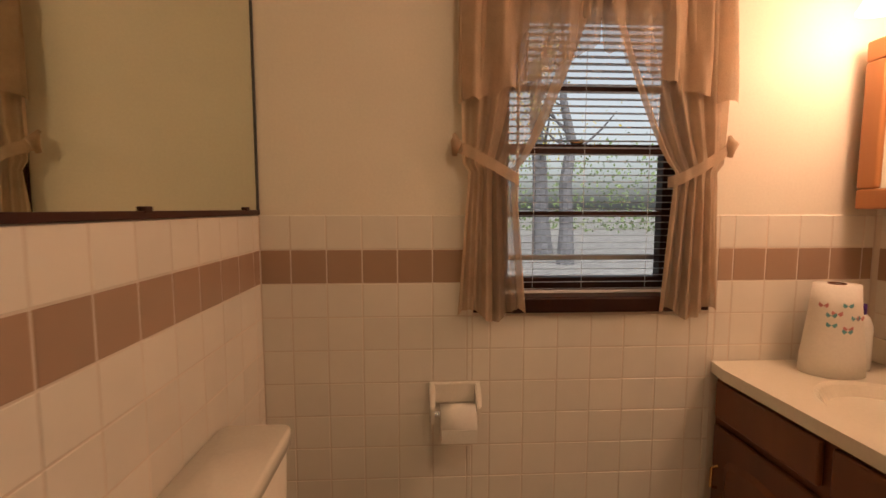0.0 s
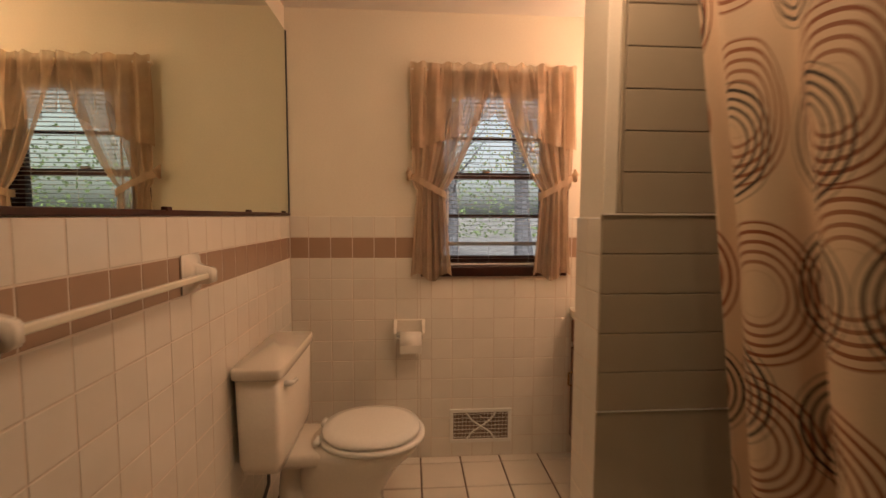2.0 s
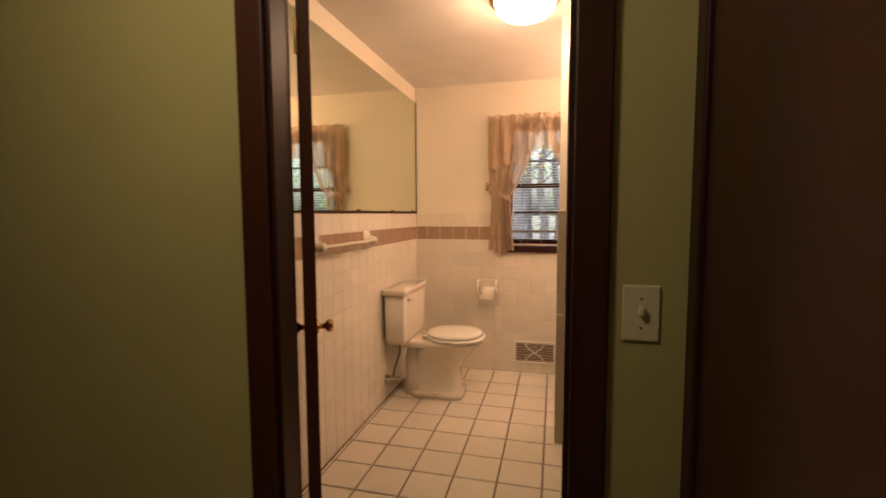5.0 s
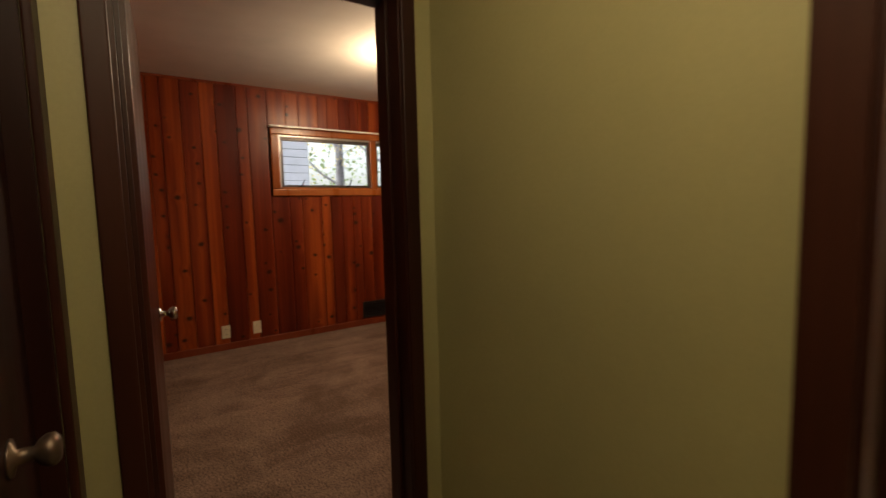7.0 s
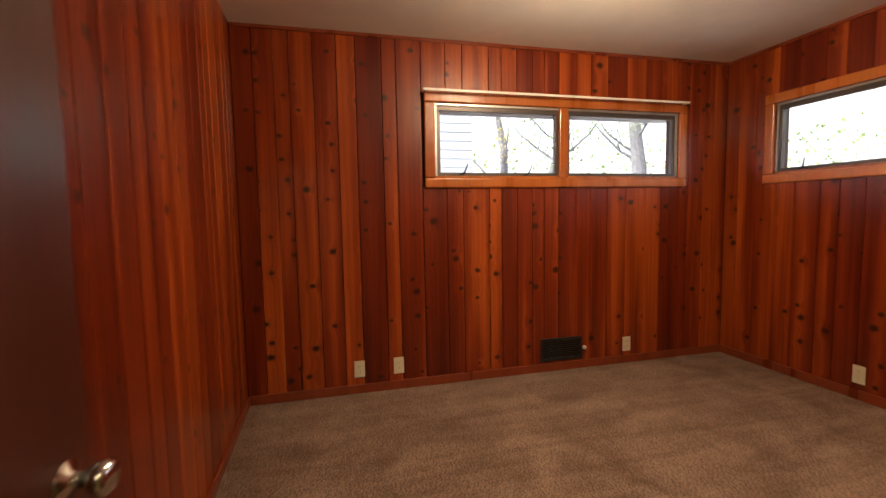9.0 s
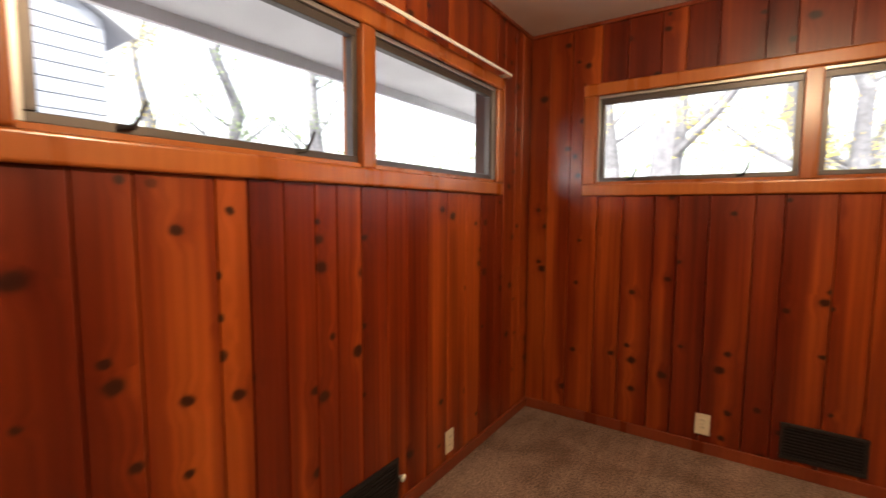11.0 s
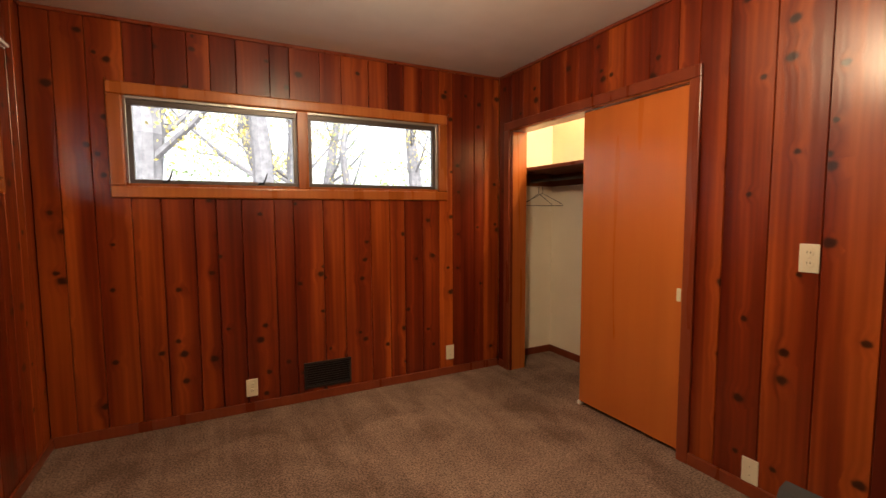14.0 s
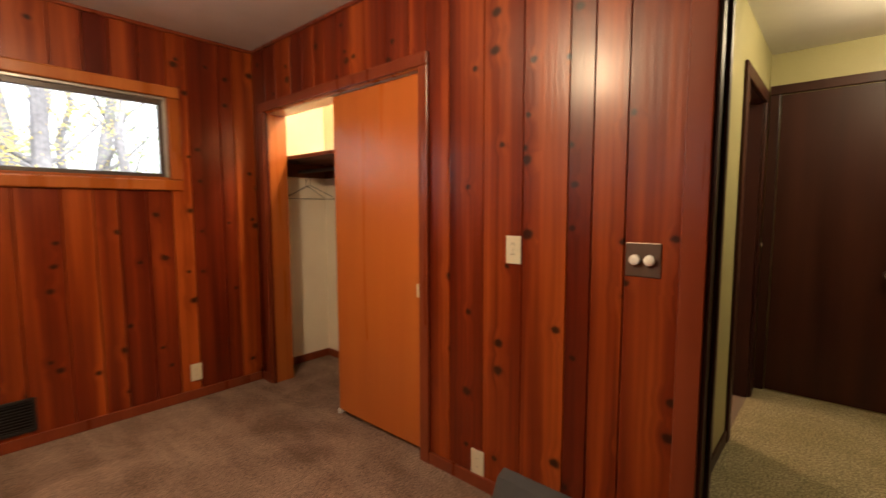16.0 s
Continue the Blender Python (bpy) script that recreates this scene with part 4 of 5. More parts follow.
part("trapway", bm, CERAMIC, t, "", True)
part("supply_hose", tube([(0.10, ty - 0.16, 0.386), (0.10, ty - 0.165, 0.31), (0.075, ty - 0.19, 0.22), (0.06, ty - 0.19, 0.15)], 0.006, 8), GREY, t)
part("shutoff_valve", tube([(0.012, ty - 0.19, 0.145), (0.05, ty - 0.19, 0.145), (0.075, ty - 0.19, 0.145), (0.11, ty - 0.19, 0.145)], [0.022, 0.010, 0.014, 0.012], 10), CHROME, t)

# ---- vanity, cabinet, vanity light ----
t = thing("vanity_cabinet", "dark oak vanity cabinet with raised panel doors", "cabinet")
part("body", box(1.44, 1.916, -0.84, -0.012, 0.08, 0.735, 0.002), OAK, t)
part("toe_kick", box(1.50, 1.916, -0.84, -0.012, 0.0, 0.08), DARK_WOOD, t)
part("face_frame", box(1.422, 1.44, -0.84, -0.012, 0.08, 0.735, 0.002), OAK, t)
for a, b in ((-0.40, -0.03), (-0.82, -0.43)):
    part("drawer_front", box(1.404, 1.421, a, b, 0.60, 0.715, 0.006), OAK, t)
    d = part("door", box(1.404, 1.421, a, b, 0.11, 0.575, 0.006), OAK, t)
    fr = [(1.404, a + 0.06, 0.17), (1.404, b - 0.06, 0.17), (1.404, b - 0.06, 0.47)] + [(1.404, (a + b) / 2 + ((b - a) / 2 - 0.06) * math.cos(u), 0.47 + 0.04 * math.sin(u)) for u in (0.5, 1.0, 1.57, 2.1, 2.6)] + [(1.404, a + 0.06, 0.47)]
    cx, cz = (a + b) / 2, 0.33
    inner = [(1.396, cx + (q[1] - cx) * 0.86, cz + (q[2] - cz) * 0.9) for q in fr]
    part("raised_panel", loft([fr, inner]), OAK, d)
    part("pull", tube([(1.404, b - 0.03, 0.45), (1.385, b - 0.03, 0.445), (1.385, b - 0.03, 0.385), (1.404, b - 0.03, 0.38)], 0.005, 8), BRASS, d, "brass pull")
t = thing("countertop", "glossy cream cultured marble vanity top with moulded basin", "countertop")
n, cx, cy, rx, ry = 48, 1.648, -0.42, 0.185, 0.235
ring = oval(cx, cy, 0.771, rx, ry, n)
outer = []
for p in ring:
    dx, dy = p[0] - cx, p[1] - cy
    s = min(((1.918 - cx) if dx > 0 else (cx - 1.385)) / max(1e-6, abs(dx)), ((-0.010 - cy) if dy > 0 else (cy + 0.87)) / max(1e-6, abs(dy)))
    outer.append((cx + dx * s, cy + dy * s, 0.771))
bm = loft([[(p[0], p[1], 0.736) for p in outer], [(p[0], p[1], 0.766) for p in outer], outer, ring, oval(cx, cy, 0.764, rx * 0.95, ry * 0.95, n), oval(cx, cy, 0.70, rx * 0.75, ry * 0.78, n), oval(cx, cy, 0.665, rx * 0.4, ry * 0.42, n), oval(cx, cy, 0.66, 0.02, 0.02, n)])
part("top", bm, MARBLE, t)
part("backsplash", box(1.900, 1.919, -0.87, -0.010, 0.772, 0.85, 0.004), MARBLE, t)
part("drain", lathe([(0.022, 0), (0.020, 0.003), (0, 0.004)], pose(cx, cy, 0.662), 20), CHROME, t)
t = thing("faucet", "chrome basin faucet with two round handles", "faucet")
part("base", box(1.830, 1.875, cy - 0.085, cy + 0.085, 0.772, 0.788, 0.006), CHROME, t)
part("spout", tube([(1.852, cy, 0.785), (1.850, cy, 0.835), (1.825, cy, 0.862), (1.780, cy, 0.858), (1.745, cy, 0.838)], [0.016, 0.014, 0.012, 0.011, 0.011], 12), CHROME, t, "", True)
for s in (-0.06, 0.06):
    part("handle", lathe([(0.012, 0), (0.012, 0.02), (0.024, 0.028), (0.022, 0.05), (0, 0.056)], pose(1.852, cy + s, 0.786), 16), CHROME, t, "", True)
t = thing("medicine_cabinet", "honey oak framed mirror cabinet above the vanity", "cabinet")
part("body", box(1.815, 1.918, -0.82, -0.045, 1.25, 1.74, 0.002), OAK_LIGHT, t)
for b in (box(1.797, 1.815, -0.82, -0.045, 1.25, 1.31, 0.006), box(1.797, 1.815, -0.82, -0.045, 1.68, 1.74, 0.006), box(1.797, 1.815, -0.105, -0.045, 1.31, 1.68, 0.006), box(1.797, 1.815, -0.82, -0.76, 1.31, 1.68, 0.006)):
    part("frame", b, OAK_LIGHT, t)
part("mirror", box(1.807, 1.813, -0.76, -0.105, 1.31, 1.68), CAB_MIRROR, t)
t = thing("vanity_light", "oak and brass vanity light with three lit bell shades", "wall lamp")
part("back_bar", box(1.885, 1.918, -0.78, -0.03, 1.86, 1.95, 0.006), OAK_LIGHT, t)
for vy in (-0.14, -0.40, -0.66):
    part("arm", tube([(1.886, vy, 1.90), (1.80, vy, 1.93), (1.76, vy, 1.92)], 0.009, 10), BRASS, t, "", True)
    part("cap", lathe([(0.03, 0), (0.026, 0.03), (0.010, 0.045), (0.0, 0.046)], pose(1.76, vy, 1.885), 20), BRASS, t, "", True)
    s = part("shade", lathe([(0.028, 0.0), (0.040, -0.02), (0.050, -0.05), (0.068, -0.085), (0.072, -0.09)], pose(1.76, vy, 1.888), 32), BULB_GLASS, t, "lit frosted glass bell", True)
    s.visible_shadow = False

t = thing("paper_towels", "unwinding white paper towel roll with printed butterflies", "paper towels")
pt = pose(1.690, -0.12, 0.772)
sec = []
for rr, zz in ((0.086, 0.0), (0.083, 0.05), (0.074, 0.13), (0.066, 0.20), (0.061, 0.262)):
    sec.append([(1.690 + rr * math.cos(a), -0.12 + rr * 0.8 * math.sin(a), 0.772 + zz) for a in [2 * math.pi * i / 36 for i in range(36)]])
part("roll", loft(sec), PAPER, t, "", True)
part("core", lathe([(0.018, 0), (0.022, 0), (0.022, 0.003), (0.018, 0.003), (0.018, 0)], pt @ pose(0, 0, 0.262), 20), OAK, t)
rp = random.Random(3)
for k in range(9):
    a = math.radians(rp.uniform(205, 285))
    zz = rp.uniform(0.13, 0.22)
    rr = 0.0765 - (zz - 0.13) * 0.11
    c = Vector((1.690 + rr * math.cos(a), -0.12 + rr * 0.8 * math.sin(a) - 0.003, 0.772 + zz))
    bm = bmesh.new()
    for sx in (-1, 1):
        f = [bm.verts.new(c + Vector((-math.sin(a) * u * sx, math.cos(a) * u * sx * 0.8, w)) + Vector((math.cos(a), math.sin(a), 0)) * 0.001) for u, w in ((0, 0), (0.012, 0.009), (0.014, 0.0), (0.008, -0.007))]
        bm.faces.new(f)
    part("butterfly_print", bm, PINK if k % 2 else BLUE, t)
t = thing("soap_bottle", "white plastic bottle with a purple cap", "bottle")
part("bottle", lathe([(0.03, 0), (0.032, 0.01), (0.032, 0.13), (0.022, 0.16), (0.012, 0.17), (0, 0.172)], pose(1.79, -0.10, 0.772), 20), WHITE, t, "", True)
part("cap", lathe([(0.014, 0), (0.014, 0.03), (0, 0.034)], pose(1.79, -0.10, 0.940), 14), PURPLE, t, "", True)

# ---- tub alcove ----
wing = structure("wall_wing", box(1.105, BX1, -1.055, -0.885, 0.0, BC, 0.003), CREAM, "short cream wall between vanity and tub", "wall")
TUBX = 1.19
t = thing("bathtub", "ivory enamelled built-in bathtub", "bathtub")
n = 40
cx, cy = (TUBX + 1.90) / 2, (-1.10 + BY0 + 0.02) / 2
hx, hy = (1.90 - TUBX) / 2, (-1.10 - BY0 - 0.02) / 2
bm = loft([oval(cx, cy, 0.0, hx, hy, n, 30), oval(cx, cy, 0.345, hx, hy, n, 30), oval(cx, cy, 0.36, hx - 0.012, hy - 0.012, n, 30), oval(cx, cy, 0.36, hx - 0.075, hy - 0.085, n, 5), oval(cx, cy, 0.335, hx - 0.095, hy - 0.11, n, 5), oval(cx, cy, 0.08, hx - 0.15, hy - 0.2, n, 4), oval(cx, cy, 0.06, 0.05, 0.2, n, 3)])
part("shell", bm, CERAMIC, t, "", True)
t = thing("curtain_rail", "chrome shower curtain rail spanning the tub", "rail")
part("rail", tube([(1.17, -1.056, 1.985), (1.17, BY0 + 0.001, 1.985)], 0.0125, 16), CHROME, t, "", True)
for fy in (-1.058, BY0 + 0.012):
    part("flange", lathe([(0.028, 0), (0.028, 0.010)], pose(1.17, fy, 1.985, 90, 0, 0), 16), CHROME, t)
# gathered shower curtain, with the print laid along the cloth
bm = bmesh.new()
uvl = bm.loops.layers.uv.new("UVMap")
nu, nv, y0, y1 = 220, 24, -1.275, -2.30
cols, s_len, prev = [], 0.0, None
for i in range(nu + 1):
    f = i / nu
    yy = y0 + (y1 - y0) * f
    amp = 0.040 + 0.014 * math.sin(7 * f)
    top_x = 1.17 + 0.020 * math.sin(f * 40 + 1.3 * math.sin(9 * f))
    low_x = 1.165 + amp * math.sin(f * 29 + 1.2 * math.sin(5 * f)) + 0.007 * math.sin(f * 61)
    cur = Vector((low_x, yy, 0))
    s_len += (cur - prev).length if prev else 0.0
    prev = cur
    col = []
    for j in range(nv + 1):
        h = j / nv
        k = min(1.0, h * 1.6)
        x = top_x + (low_x - top_x) * k
        ysh = 0.05 * (1 - h) * math.sin(3 * f)
        col.append((bm.verts.new((x + 0.235 * h + 0.012 * math.sin(5 * h + 9 * f) * h, yy + ysh * (0.0 if f > 0.9 else 1.0), 1.955 - 1.74 * h)), s_len * 0.95, 1.955 - 1.74 * h))
    cols.append(col)
for a, b in zip(cols, cols[1:]):
    for j in range(nv):
        q = (a[j], b[j], b[j + 1], a[j + 1])
        f = bm.faces.new([w[0] for w in q])
        for lp, w in zip(f.loops, q):
            lp[uvl].uv = (w[1], w[2])
sc = thing("shower_curtain", "sand shower curtain printed with black and rust rings", "shower curtain")
c = part("cloth", bm, RINGS, sc, "", True)
sm = c.modifiers.new("thickness", "SOLIDIFY")
sm.thickness = 0.002
for k in range(10):
    yy = y0 - 0.02 + (y1 - y0 + 0.04) * k / 9
    pts = [(1.17 + 0.024 * math.cos(a), yy, 1.972 + 0.030 * math.sin(a)) for a in [2 * math.pi * i / 14 for i in range(15)]]
    part("ring", tube(pts, 0.003, 6, cap=False), CHROME, sc)

# ---- bathroom window: frame, glass, blind, curtains ----
wx0, wx1, wz0, wz1 = WIN_B
t = thing("window_bath", "dark-stained double-hung window with storm sash", "window", kind="structure")
for nm, b in (("frame", box(wx0, wx0 + 0.03, 0.0, 0.15, wz0, wz1, 0.003)), ("frame", box(wx1 - 0.03, wx1, 0.0, 0.15, wz0, wz1, 0.003)), ("frame", box(wx0 + 0.03, wx1 - 0.03, 0.0, 0.15, wz1 - 0.03, wz1, 0.003)),
              ("window_sill", box(wx0 - 0.02, wx1 + 0.02, -0.035, 0.15, wz0 - 0.028, wz0 + 0.02, 0.006)),
              ("casing", box(wx0 - 0.06, wx0, -0.014, 0.0, wz0 - 0.03, wz1 + 0.05, 0.004)), ("casing", box(wx1, wx1 + 0.06, -0.014, 0.0, wz0 - 0.03, wz1 + 0.05, 0.004)), ("casing", box(wx0, wx1, -0.014, 0.0, wz1, wz1 + 0.05, 0.004)),
              ("meeting_rail", box(wx0 + 0.03, wx1 - 0.03, 0.07, 0.11, 1.425, 1.455, 0.003)), ("muntin", box(wx0 + 0.03, wx1 - 0.03, 0.08, 0.10, 1.225, 1.243, 0.002)), ("muntin", box(wx0 + 0.03, wx1 - 0.03, 0.08, 0.10, 1.622, 1.638, 0.002)),
              ("bottom_rail", box(wx0 + 0.03, wx1 - 0.03, 0.07, 0.11, wz0 + 0.02, wz0 + 0.065, 0.003)),
              ("stile", box(wx0 + 0.03, wx0 + 0.06, 0.07, 0.11, wz0 + 0.065, wz1 - 0.03, 0.003)), ("stile", box(wx1 - 0.06, wx1 - 0.03, 0.07, 0.11, wz0 + 0.065, wz1 - 0.03, 0.003))):
    part(nm, b, DARK_WOOD, t)
for a, b in ((wz0 + 0.065, 1.225), (1.243, 1.425), (1.455, 1.622), (1.638, wz1 - 0.03)):
    p = part("pane", box(wx0 + 0.06, wx1 - 0.06, 0.088, 0.092, a, b), GLASS, t)
    p.visible_shadow = False
part("sash_lock", box(0.955, 0.995, 0.055, 0.075, 1.455, 1.468, 0.004), BRASS, t)
part("storm_rail", box(wx0 + 0.03, wx1 - 0.03, 0.125, 0.14, 1.080, 1.098, 0.002), ALU, t)
bl = thing("window_blind", "white slatted blind with its slats open", "blind")
nsl = 41
for k in range(nsl):
    z = wz0 + 0.035 + (wz1 - wz0 - 0.08) * k / (nsl - 1)
    bm = bmesh.new()
    sect = [(-0.0105, 0.0012), (-0.004, -0.0006), (0.004, -0.0010), (0.0105, -0.0006)]
    vs = [[bm.verts.new((x, 0.035 + a, z + b)) for a, b in sect] for x in (wx0 + 0.034, wx1 - 0.034)]
    for i in range(3):
        bm.faces.new((vs[0][i], vs[0][i + 1], vs[1][i + 1], vs[1][i]))
    part("slat", bm, BLIND, bl)
part("head_rail", box(wx0 + 0.032, wx1 - 0.032, 0.02, 0.05, wz1 - 0.045, wz1 - 0.031), BLIND, bl)
part("bottom_bar", box(wx0 + 0.034, wx1 - 0.034, 0.026, 0.044, wz0 + 0.021, wz0 + 0.031, 0.002), BLIND, bl)
for lx in (wx0 + 0.13, 0.985, wx1 - 0.13):
    part("ladder_cord", tube([(lx, 0.0235, wz0 + 0.03), (lx, 0.0235, wz1 - 0.04)], 0.0009, 5), BLIND, bl)
part("wand", tube([(0.775, 0.012, 1.80), (0.775, 0.010, 1.19)], 0.004, 8), BLIND, bl)


def drape(name, cols_, mat, parent):
    """Cloth from columns of points."""
    bm = bmesh.new()
    g2 = [[bm.verts.new(p) for p in c] for c in cols_]
    for a, b in zip(g2, g2[1:]):
        for j in range(len(a) - 1):
            bm.faces.new((a[j], b[j], b[j + 1], a[j + 1]))
    return part(name, bm, mat, parent, "", True)


cu = thing("window_curtain", "peach ruffled curtain pair with valance, tied back", "curtain")
part("rod", tube([(0.592, -0.045, 1.925), (1.390, -0.045, 1.925)], 0.007, 10), WHITE, cu)
CX0, CX1 = 0.590, 1.392
for side in (0, 1):
    # tied-back panel: full width at the top, gathered at the tie, flaring to the hem
    cols_ = []
    edge, dirn = (CX0, 1) if side == 0 else (CX1, -1)
    for i in range(61):
        f = i / 60
        col = []
        for j in range(41):
            z = 1.93 - (1.93 - 0.935) * j / 40
            if z > 1.36:
                q = (z - 1.36) / 0.57
                inner, outer_ = 0.165 + 0.245 * q ** 0.75, 0.012 * (1 - q)
            else:
                q = (1.36 - z) / 0.425
                inner, outer_ = 0.165 + 0.035 * q, 0.030 - 0.03 * q
            x = edge + dirn * (outer_ + (inner - outer_) * f)
            pinch = 1 - 0.6 * math.exp(-((z - 1.36) / 0.07) ** 2)
            y = -0.045 + pinch * (0.012 * math.sin(f * 29 + side + 0.9 * math.sin(4 * f + 3 * z)) + 0.006 * math.sin(f * 67 + 3 * z)) - 0.012 * f
            col.append((x, y, z + (0.02 * math.sin(f * 9) if j == 40 else 0)))
        cols_.append(col)
    drape("panel", cols_[:32], LACE, cu)
    drape("sheer_panel", cols_[31:55], SHEER, cu)
    drape("leading_edge", cols_[54:], LACE, cu)
    # valance half, scalloped towards the middle
    cols_ = []
    for i in range(61):
        f = i / 60
        x = edge + dirn * 0.405 * f
        low = 1.545 + 0.165 * (f ** 1.5) + 0.012 * abs(math.sin(f * 24))
        col = []
        for j in range(21):
            h = j / 20
            z = 1.955 - (1.955 - low) * h
            y = -0.062 - 0.006 * h + (0.010 + 0.012 * h) * math.sin(f * 33 + 2 * side + 1.4 * math.sin(5 * f + 1.5 * h)) + 0.004 * math.sin(f * 71 + 4 * h)
            col.append((x, y, z + (0.006 * math.sin(f * 37 + 2 * math.sin(11 * f)) if j == 0 else 0)))
        cols_.append(col)
    drape("valance", cols_[:30], LACE, cu)
    drape("sheer_valance", cols_[29:], SHEER, cu)
    bx = edge + dirn * 0.09
    way = [(edge - dirn * 0.012, -0.04, 1.435), (edge + dirn * 0.05, -0.082, 1.400), (edge + dirn * 0.12, -0.090, 1.360), (edge + dirn * 0.172, -0.076, 1.332), (edge + dirn * 0.172, -0.035, 1.330)]
    ribbon = []
    for i in range(25):
        u = i / 24 * 4
        k = min(3, int(u))
        p = Vector(way[k]).lerp(Vector(way[k + 1]), u - k)
        ribbon.append([(p.x, p.y + 0.004 * math.sin(i * 1.1), p.z + w) for w in (0.017, 0.006, -0.006, -0.017)])
    drape("tie_band", ribbon, LACE, cu)
    part("bow", tube([(edge - dirn * 0.010, -0.035, 1.465), (edge - dirn * 0.006, -0.055, 1.44), (edge - dirn * 0.010, -0.04, 1.405)], [0.006, 0.017, 0.008], 8), LACE, cu, "", True)

# ---- pieces: wall tiles, floor tiles, planks ----
shared = {}


def piece(name, key, make, mat, parent, m):
    k = (name, key, mat.name)
    if k not in shared:
        bm = make()
        me = bpy.data.meshes.new(name)
        bm.to_mesh(me)
        bm.free()
        me.materials.append(mat)
        shared[k] = me
    ob = new(name, shared[k])
    ob.parent = parent
    ob.matrix_world = m
    return ob


def pillow(w, h, d, r):
    """A flat piece with eased edges: local x and z across, front towards -y."""
    def make():
        return loft([[(0, 0, 0), (w, 0, 0), (w, 0, h), (0, 0, h)], [(0, -d + r, 0), (w, -d + r, 0), (w, -d + r, h), (0, -d + r, h)], [(r, -d, r), (w - r, -d, r), (w - r, -d, h - r), (r, -d, h - r)]])
    return make


ROW, COL, GAP = 1.233 / 12, 0.1052, 0.0014


def tile_wall(parent, place, span, rows, skip=None, start=0.0, base=TILE, band=TILE_BAND, col=COL, row=ROW, z0=0.0):
    a = span[0] + (start % col) - col
    while a < span[1] - 0.004:
        lo, hi = max(a, span[0]), min(a + col, span[1])
        a += col
        if hi - lo < 0.012:
            continue
        for r in range(rows):
            z = z0 + r * row
            if skip and skip(lo, hi, z, z + row):
                continue
            w = round(hi - lo - GAP, 4)
            mat = band if (r == 10 and band) else base
            piece("tile", (w, row), pillow(w, row - GAP, 0.007, 0.0022), mat, parent, place(lo + GAP / 2, z + GAP / 2))


def hole_skip(x0, x1, z0, z1):
    return lambda a, b, lo, hi: b > x0 and a < x1 and hi > z0 and lo < z1


def grout_sheet(parent, bm):
    part("grout", bm, GROUT, parent)


grout_sheet(bath_north, box(0.002, wx0 - 0.062, -0.0060, -0.0005, 0.0, 1.231))
grout_sheet(bath_north, box(wx1 + 0.062, BX1 - 0.002, -0.0060, -0.0005, 0.0, 1.231))
grout_sheet(bath_north, box(wx0 - 0.062, wx1 + 0.062, -0.0060, -0.0005, 0.0, wz0 - 0.03))
tile_wall(bath_north, lambda x, z: pose(x, 0.0, z), (0.008, wx0 - 0.062), 12, None, 0.088)
tile_wall(bath_north, lambda x, z: pose(x, 0.0, z), (wx1 + 0.062, 1.404), 12, None, 0.03)
tile_wall(bath_north, lambda x, z: pose(x, 0.0, z), (1.405, BX1 - 0.008), 12, lambda a, b, lo, hi: hi < 0.72, 0.05)
tile_wall(bath_north, lambda x, z: pose(x, 0.0, z), (wx0 - 0.062, wx1 + 0.062), 9, None, 0.055)
grout_sheet(bath_west, box(0.0005, 0.0060, BY0, -0.002, 0.0, 1.231))
tile_wall(bath_west, lambda y, z: pose(0.0, y, z, 0, 0, 90), (BY0, -0.008), 12, None, 0.03)
grout_sheet(bath_east, box(BX1 - 0.0060, BX1 - 0.0005, -0.884, -0.002, 0.70, 1.231))
tile_wall(bath_east, lambda y, z: pose(BX1, y + 0.1030, z, 0, 0, -90), (-0.884, -0.008), 12, lambda a, b, lo, hi: hi < 0.85 or b - a < 0.10, 0.02)
# end and cheek of the wing wall
grout_sheet(wing, box(1.0985, 1.1045, -1.054, -0.886, 0.0, 1.231))
grout_sheet(wing, box(1.106, BX1, -0.8845, -0.881, 0.0, 1.231))
part("grout", box(1.0985, BX1, -1.0615, -1.0555, 0.0, 1.238), GROUT_TUB, wing)
part("grout", box(1.140, BX1, -1.0615, -1.0555, 1.2381, 1.90), GROUT_TUB, wing)
tile_wall(wing, lambda y, z: pose(1.1045, y + 0.0860, z, 0, 0, -90), (-1.061, -0.885), 12, lambda a, b, lo, hi: b - a < 0.08, 0.0, band=None, col=0.0880)
TUBROW = 0.1080
tile_wall(wing, lambda x, z: pose(x, -1.0615, z), (1.098, BX1), 5, None, 0.40, TILE_TUB, None, 0.40, TUBROW, 0.703)
tile_wall(wing, lambda x, z: pose(x, -1.0615, z), (1.150, BX1), 6, None, 0.40, TILE_TUB, None, 0.40, TUBROW, 1.2445)
part("panel", box(1.098, BX1, -1.0670, -1.0615, 0.0, 0.699, 0.0015), TILE_TUB, wing, "plain taupe panel above the tub")
part("bead", box(1.098, BX1, -1.0690, -1.0616, 0.6995, 0.7025, 0.0008), TILE, wing)
part("edge_trim", box(1.139, 1.1485, -1.0700, -1.0616, 1.2445, 1.902, 0.003), TILE_TUB, wing, "bullnose tile edge")
part("edge_trim", box(1.149, BX1, -1.0700, -1.0616, 1.8935, 1.902, 0.003), TILE_TUB, wing, "bullnose tile edge")
part("cap", box(1.094, BX1, -1.072, -1.0616, 1.2390, 1.2440, 0.001), TILE, wing)
# tub surround on the far walls
grout_sheet(bath_east, box(BX1 - 0.0060, BX1 - 0.0005, BY0, -1.08, 0.36, 1.93))
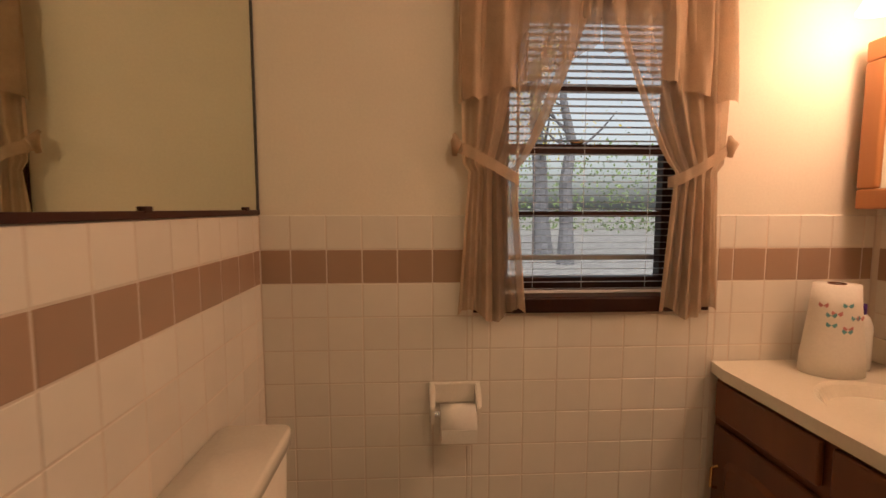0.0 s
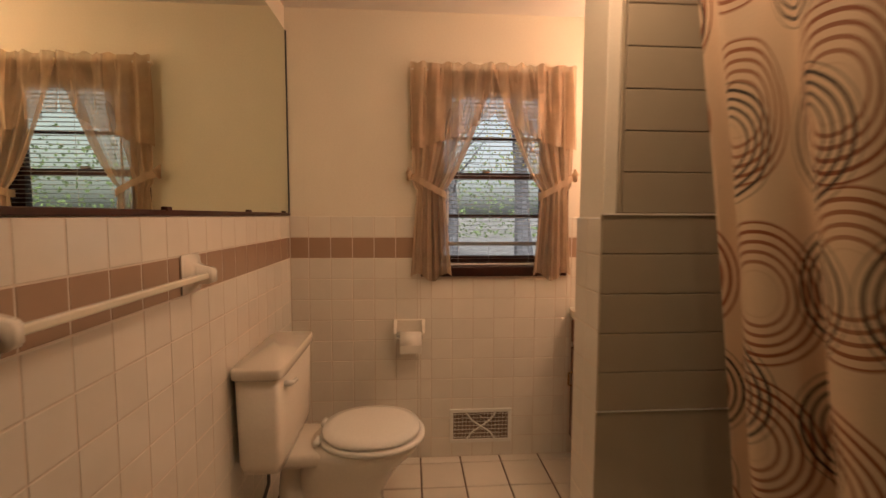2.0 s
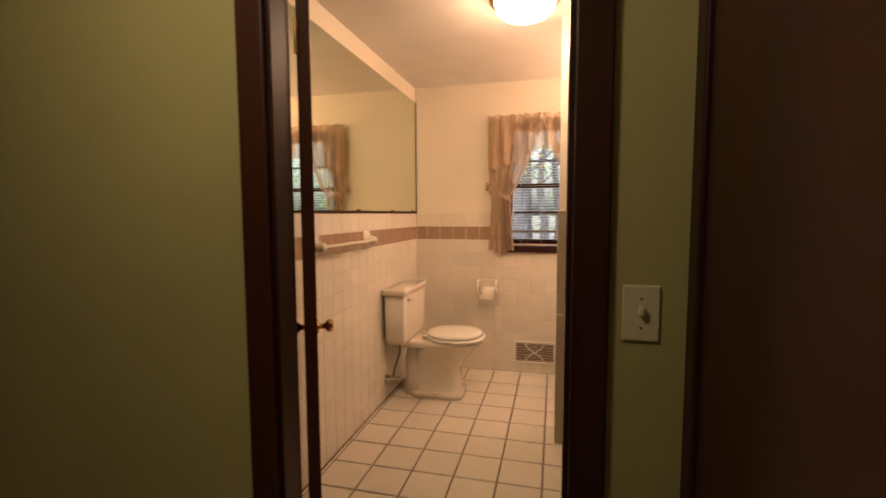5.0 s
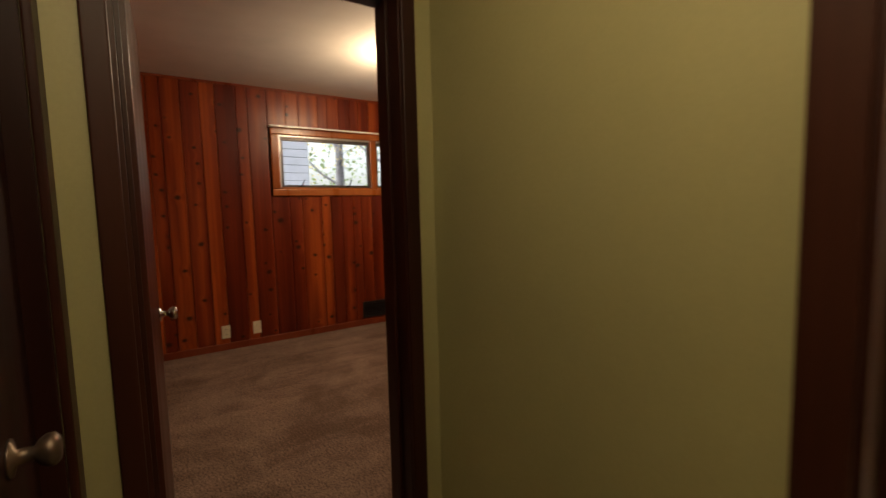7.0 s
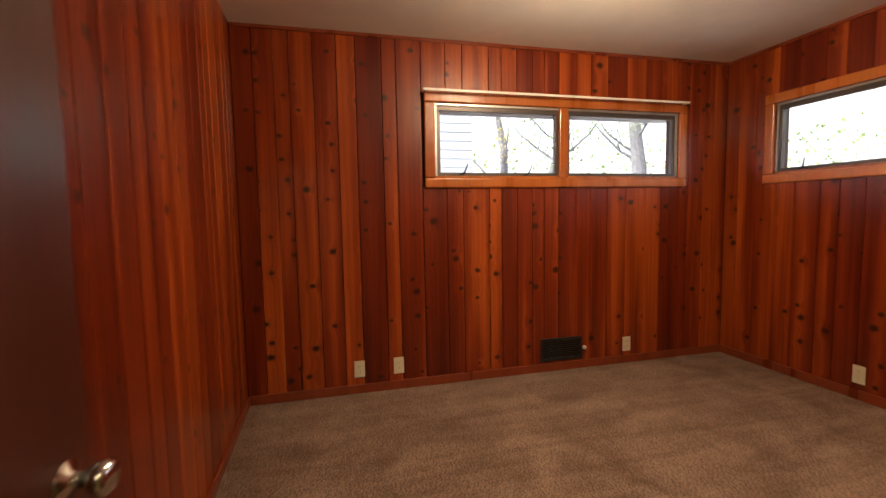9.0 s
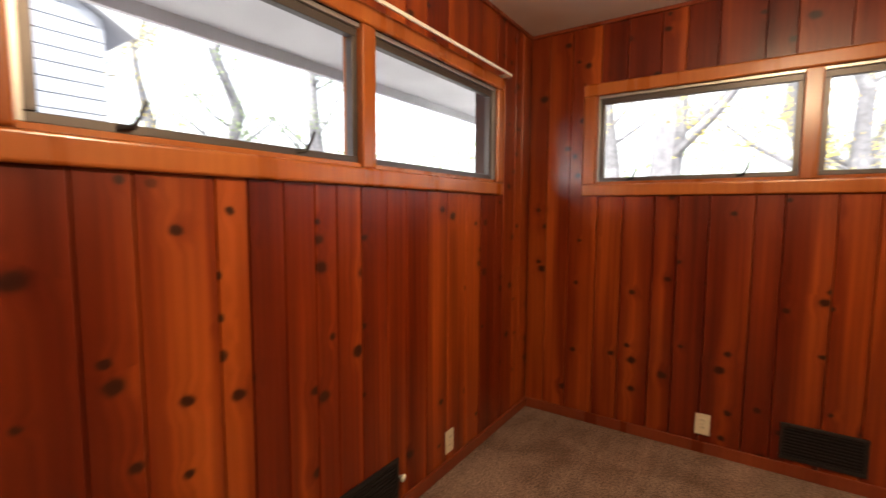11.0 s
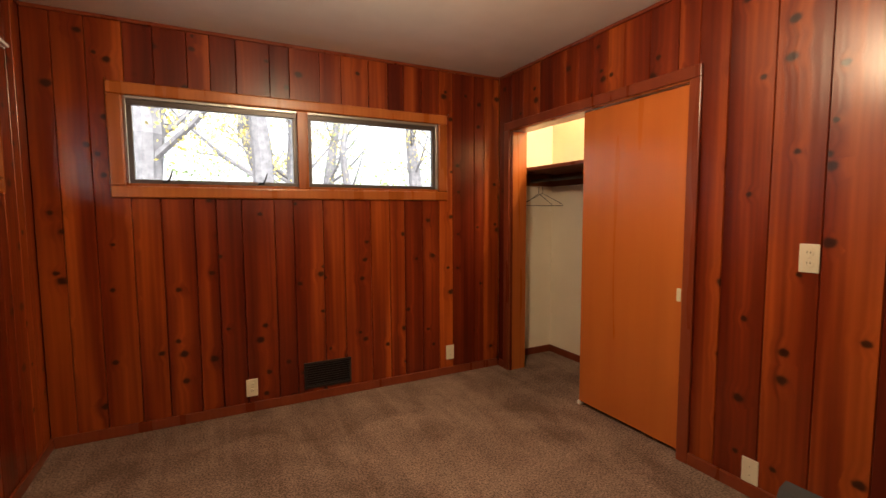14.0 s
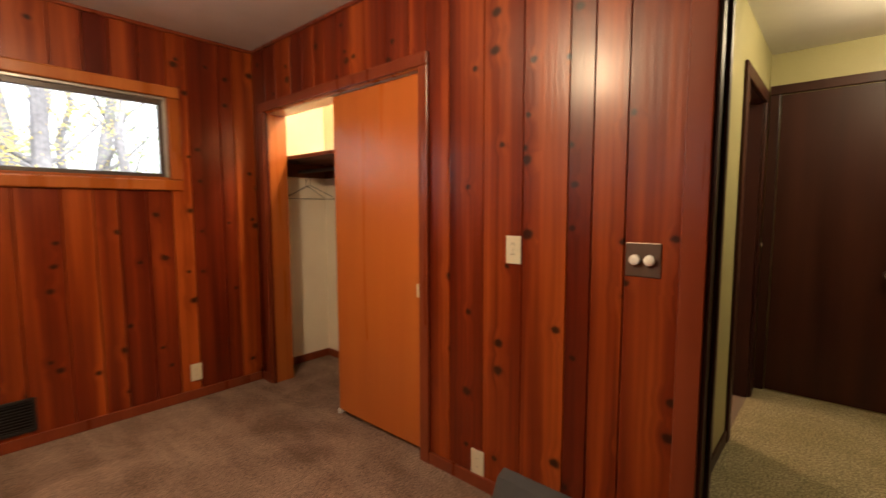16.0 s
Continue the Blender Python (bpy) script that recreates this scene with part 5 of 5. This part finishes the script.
# floor
for i in range(10):
    for j in range(12):
        x, y = 0.028 + (i - 1) * 0.2035, -0.055 - (j + 1) * 0.2035 + 0.2035
        x0, x1 = max(0.009, x), min(BX1, x + 0.2035)
        ya, yb = max(BY0 - 0.1, y - 0.2035), min(-0.009, y)
        if x1 - x0 < 0.012 or yb - ya < 0.02:
            continue
        w, h = round(x1 - x0 - 0.0075, 4), round(yb - ya - 0.0075, 4)
        piece("tile", ("f", w, h), pillow(w, h, 0.006, 0.003), FLOOR_TILE, floor_bath, Matrix.Translation((x0 + 0.004, yb - 0.004, -0.006)) @ Matrix.Rotation(radians(-90), 4, "X"))


def planks(parent, place, span, top, holes, seed):
    """Tongue-and-groove boards of uneven width, with eased long edges."""
    rnd = random.Random(seed)
    a = span[0]
    while a < span[1] - 0.01:
        w = rnd.choice((0.095, 0.12, 0.12, 0.145, 0.145, 0.17, 0.195))
        if span[1] - (a + w) < 0.06:
            w = span[1] - a
        cuts = [(0.0, top)]
        for h in holes:
            if a + w / 2 > h[0] and a + w / 2 < h[1]:
                cuts = [c for lo, hi in cuts for c in ((lo, h[2]), (h[3], hi)) if c[1] - c[0] > 0.02]
        for lo, hi in cuts:
            hh = round(hi - lo, 4)
            ww = round(w, 4)

            def make(ww=ww, hh=hh):
                e = 0.0035
                return loft([[(0, 0, 0), (ww, 0, 0), (ww, 0, hh), (0, 0, hh)], [(0.001, -0.0135, 0), (ww - 0.001, -0.0135, 0), (ww - 0.001, -0.0135, hh), (0.001, -0.0135, hh)], [(e, -0.018, 0), (ww - e, -0.018, 0), (ww - e, -0.018, hh), (e, -0.018, hh)]])
            piece("plank", (ww, hh), make, PINE, parent, place(a, lo))
        a += w


planks(room_north, lambda x, z: pose(x, RN + 0.018, z), (RW, RE), RC, [(WIN_N[0] - 0.04, WIN_N[1] + 0.04, 1.40, 2.035)], 21)
planks(room_west, lambda y, z: pose(RW - 0.018, y, z, 0, 0, 90), (RS, RN), RC, [(WIN_W[0] - 0.04, WIN_W[1] + 0.04, 1.40, 2.035)], 22)
planks(room_south, lambda x, z: pose(-(x), RS - 0.018, z, 0, 0, 180), (-RE, -RW), RC, [], 23)
planks(room_east, lambda y, z: pose(RE + 0.018, -y, z, 0, 0, -90), (-0.318, 1.39), RC, [(-0.21, 1.40, 0.0, 2.0)], 24)
planks(room_east, lambda y, z: pose(RE + 0.018, -y, z, 0, 0, -90), (1.39, 2.585), RC, [], 25)
planks(room_east, lambda y, z: pose(RE + 0.018, -y, z, 0, 0, -90), (2.585, 3.42), RC, [(2.5, 3.40, 0.0, 1.99)], 26)
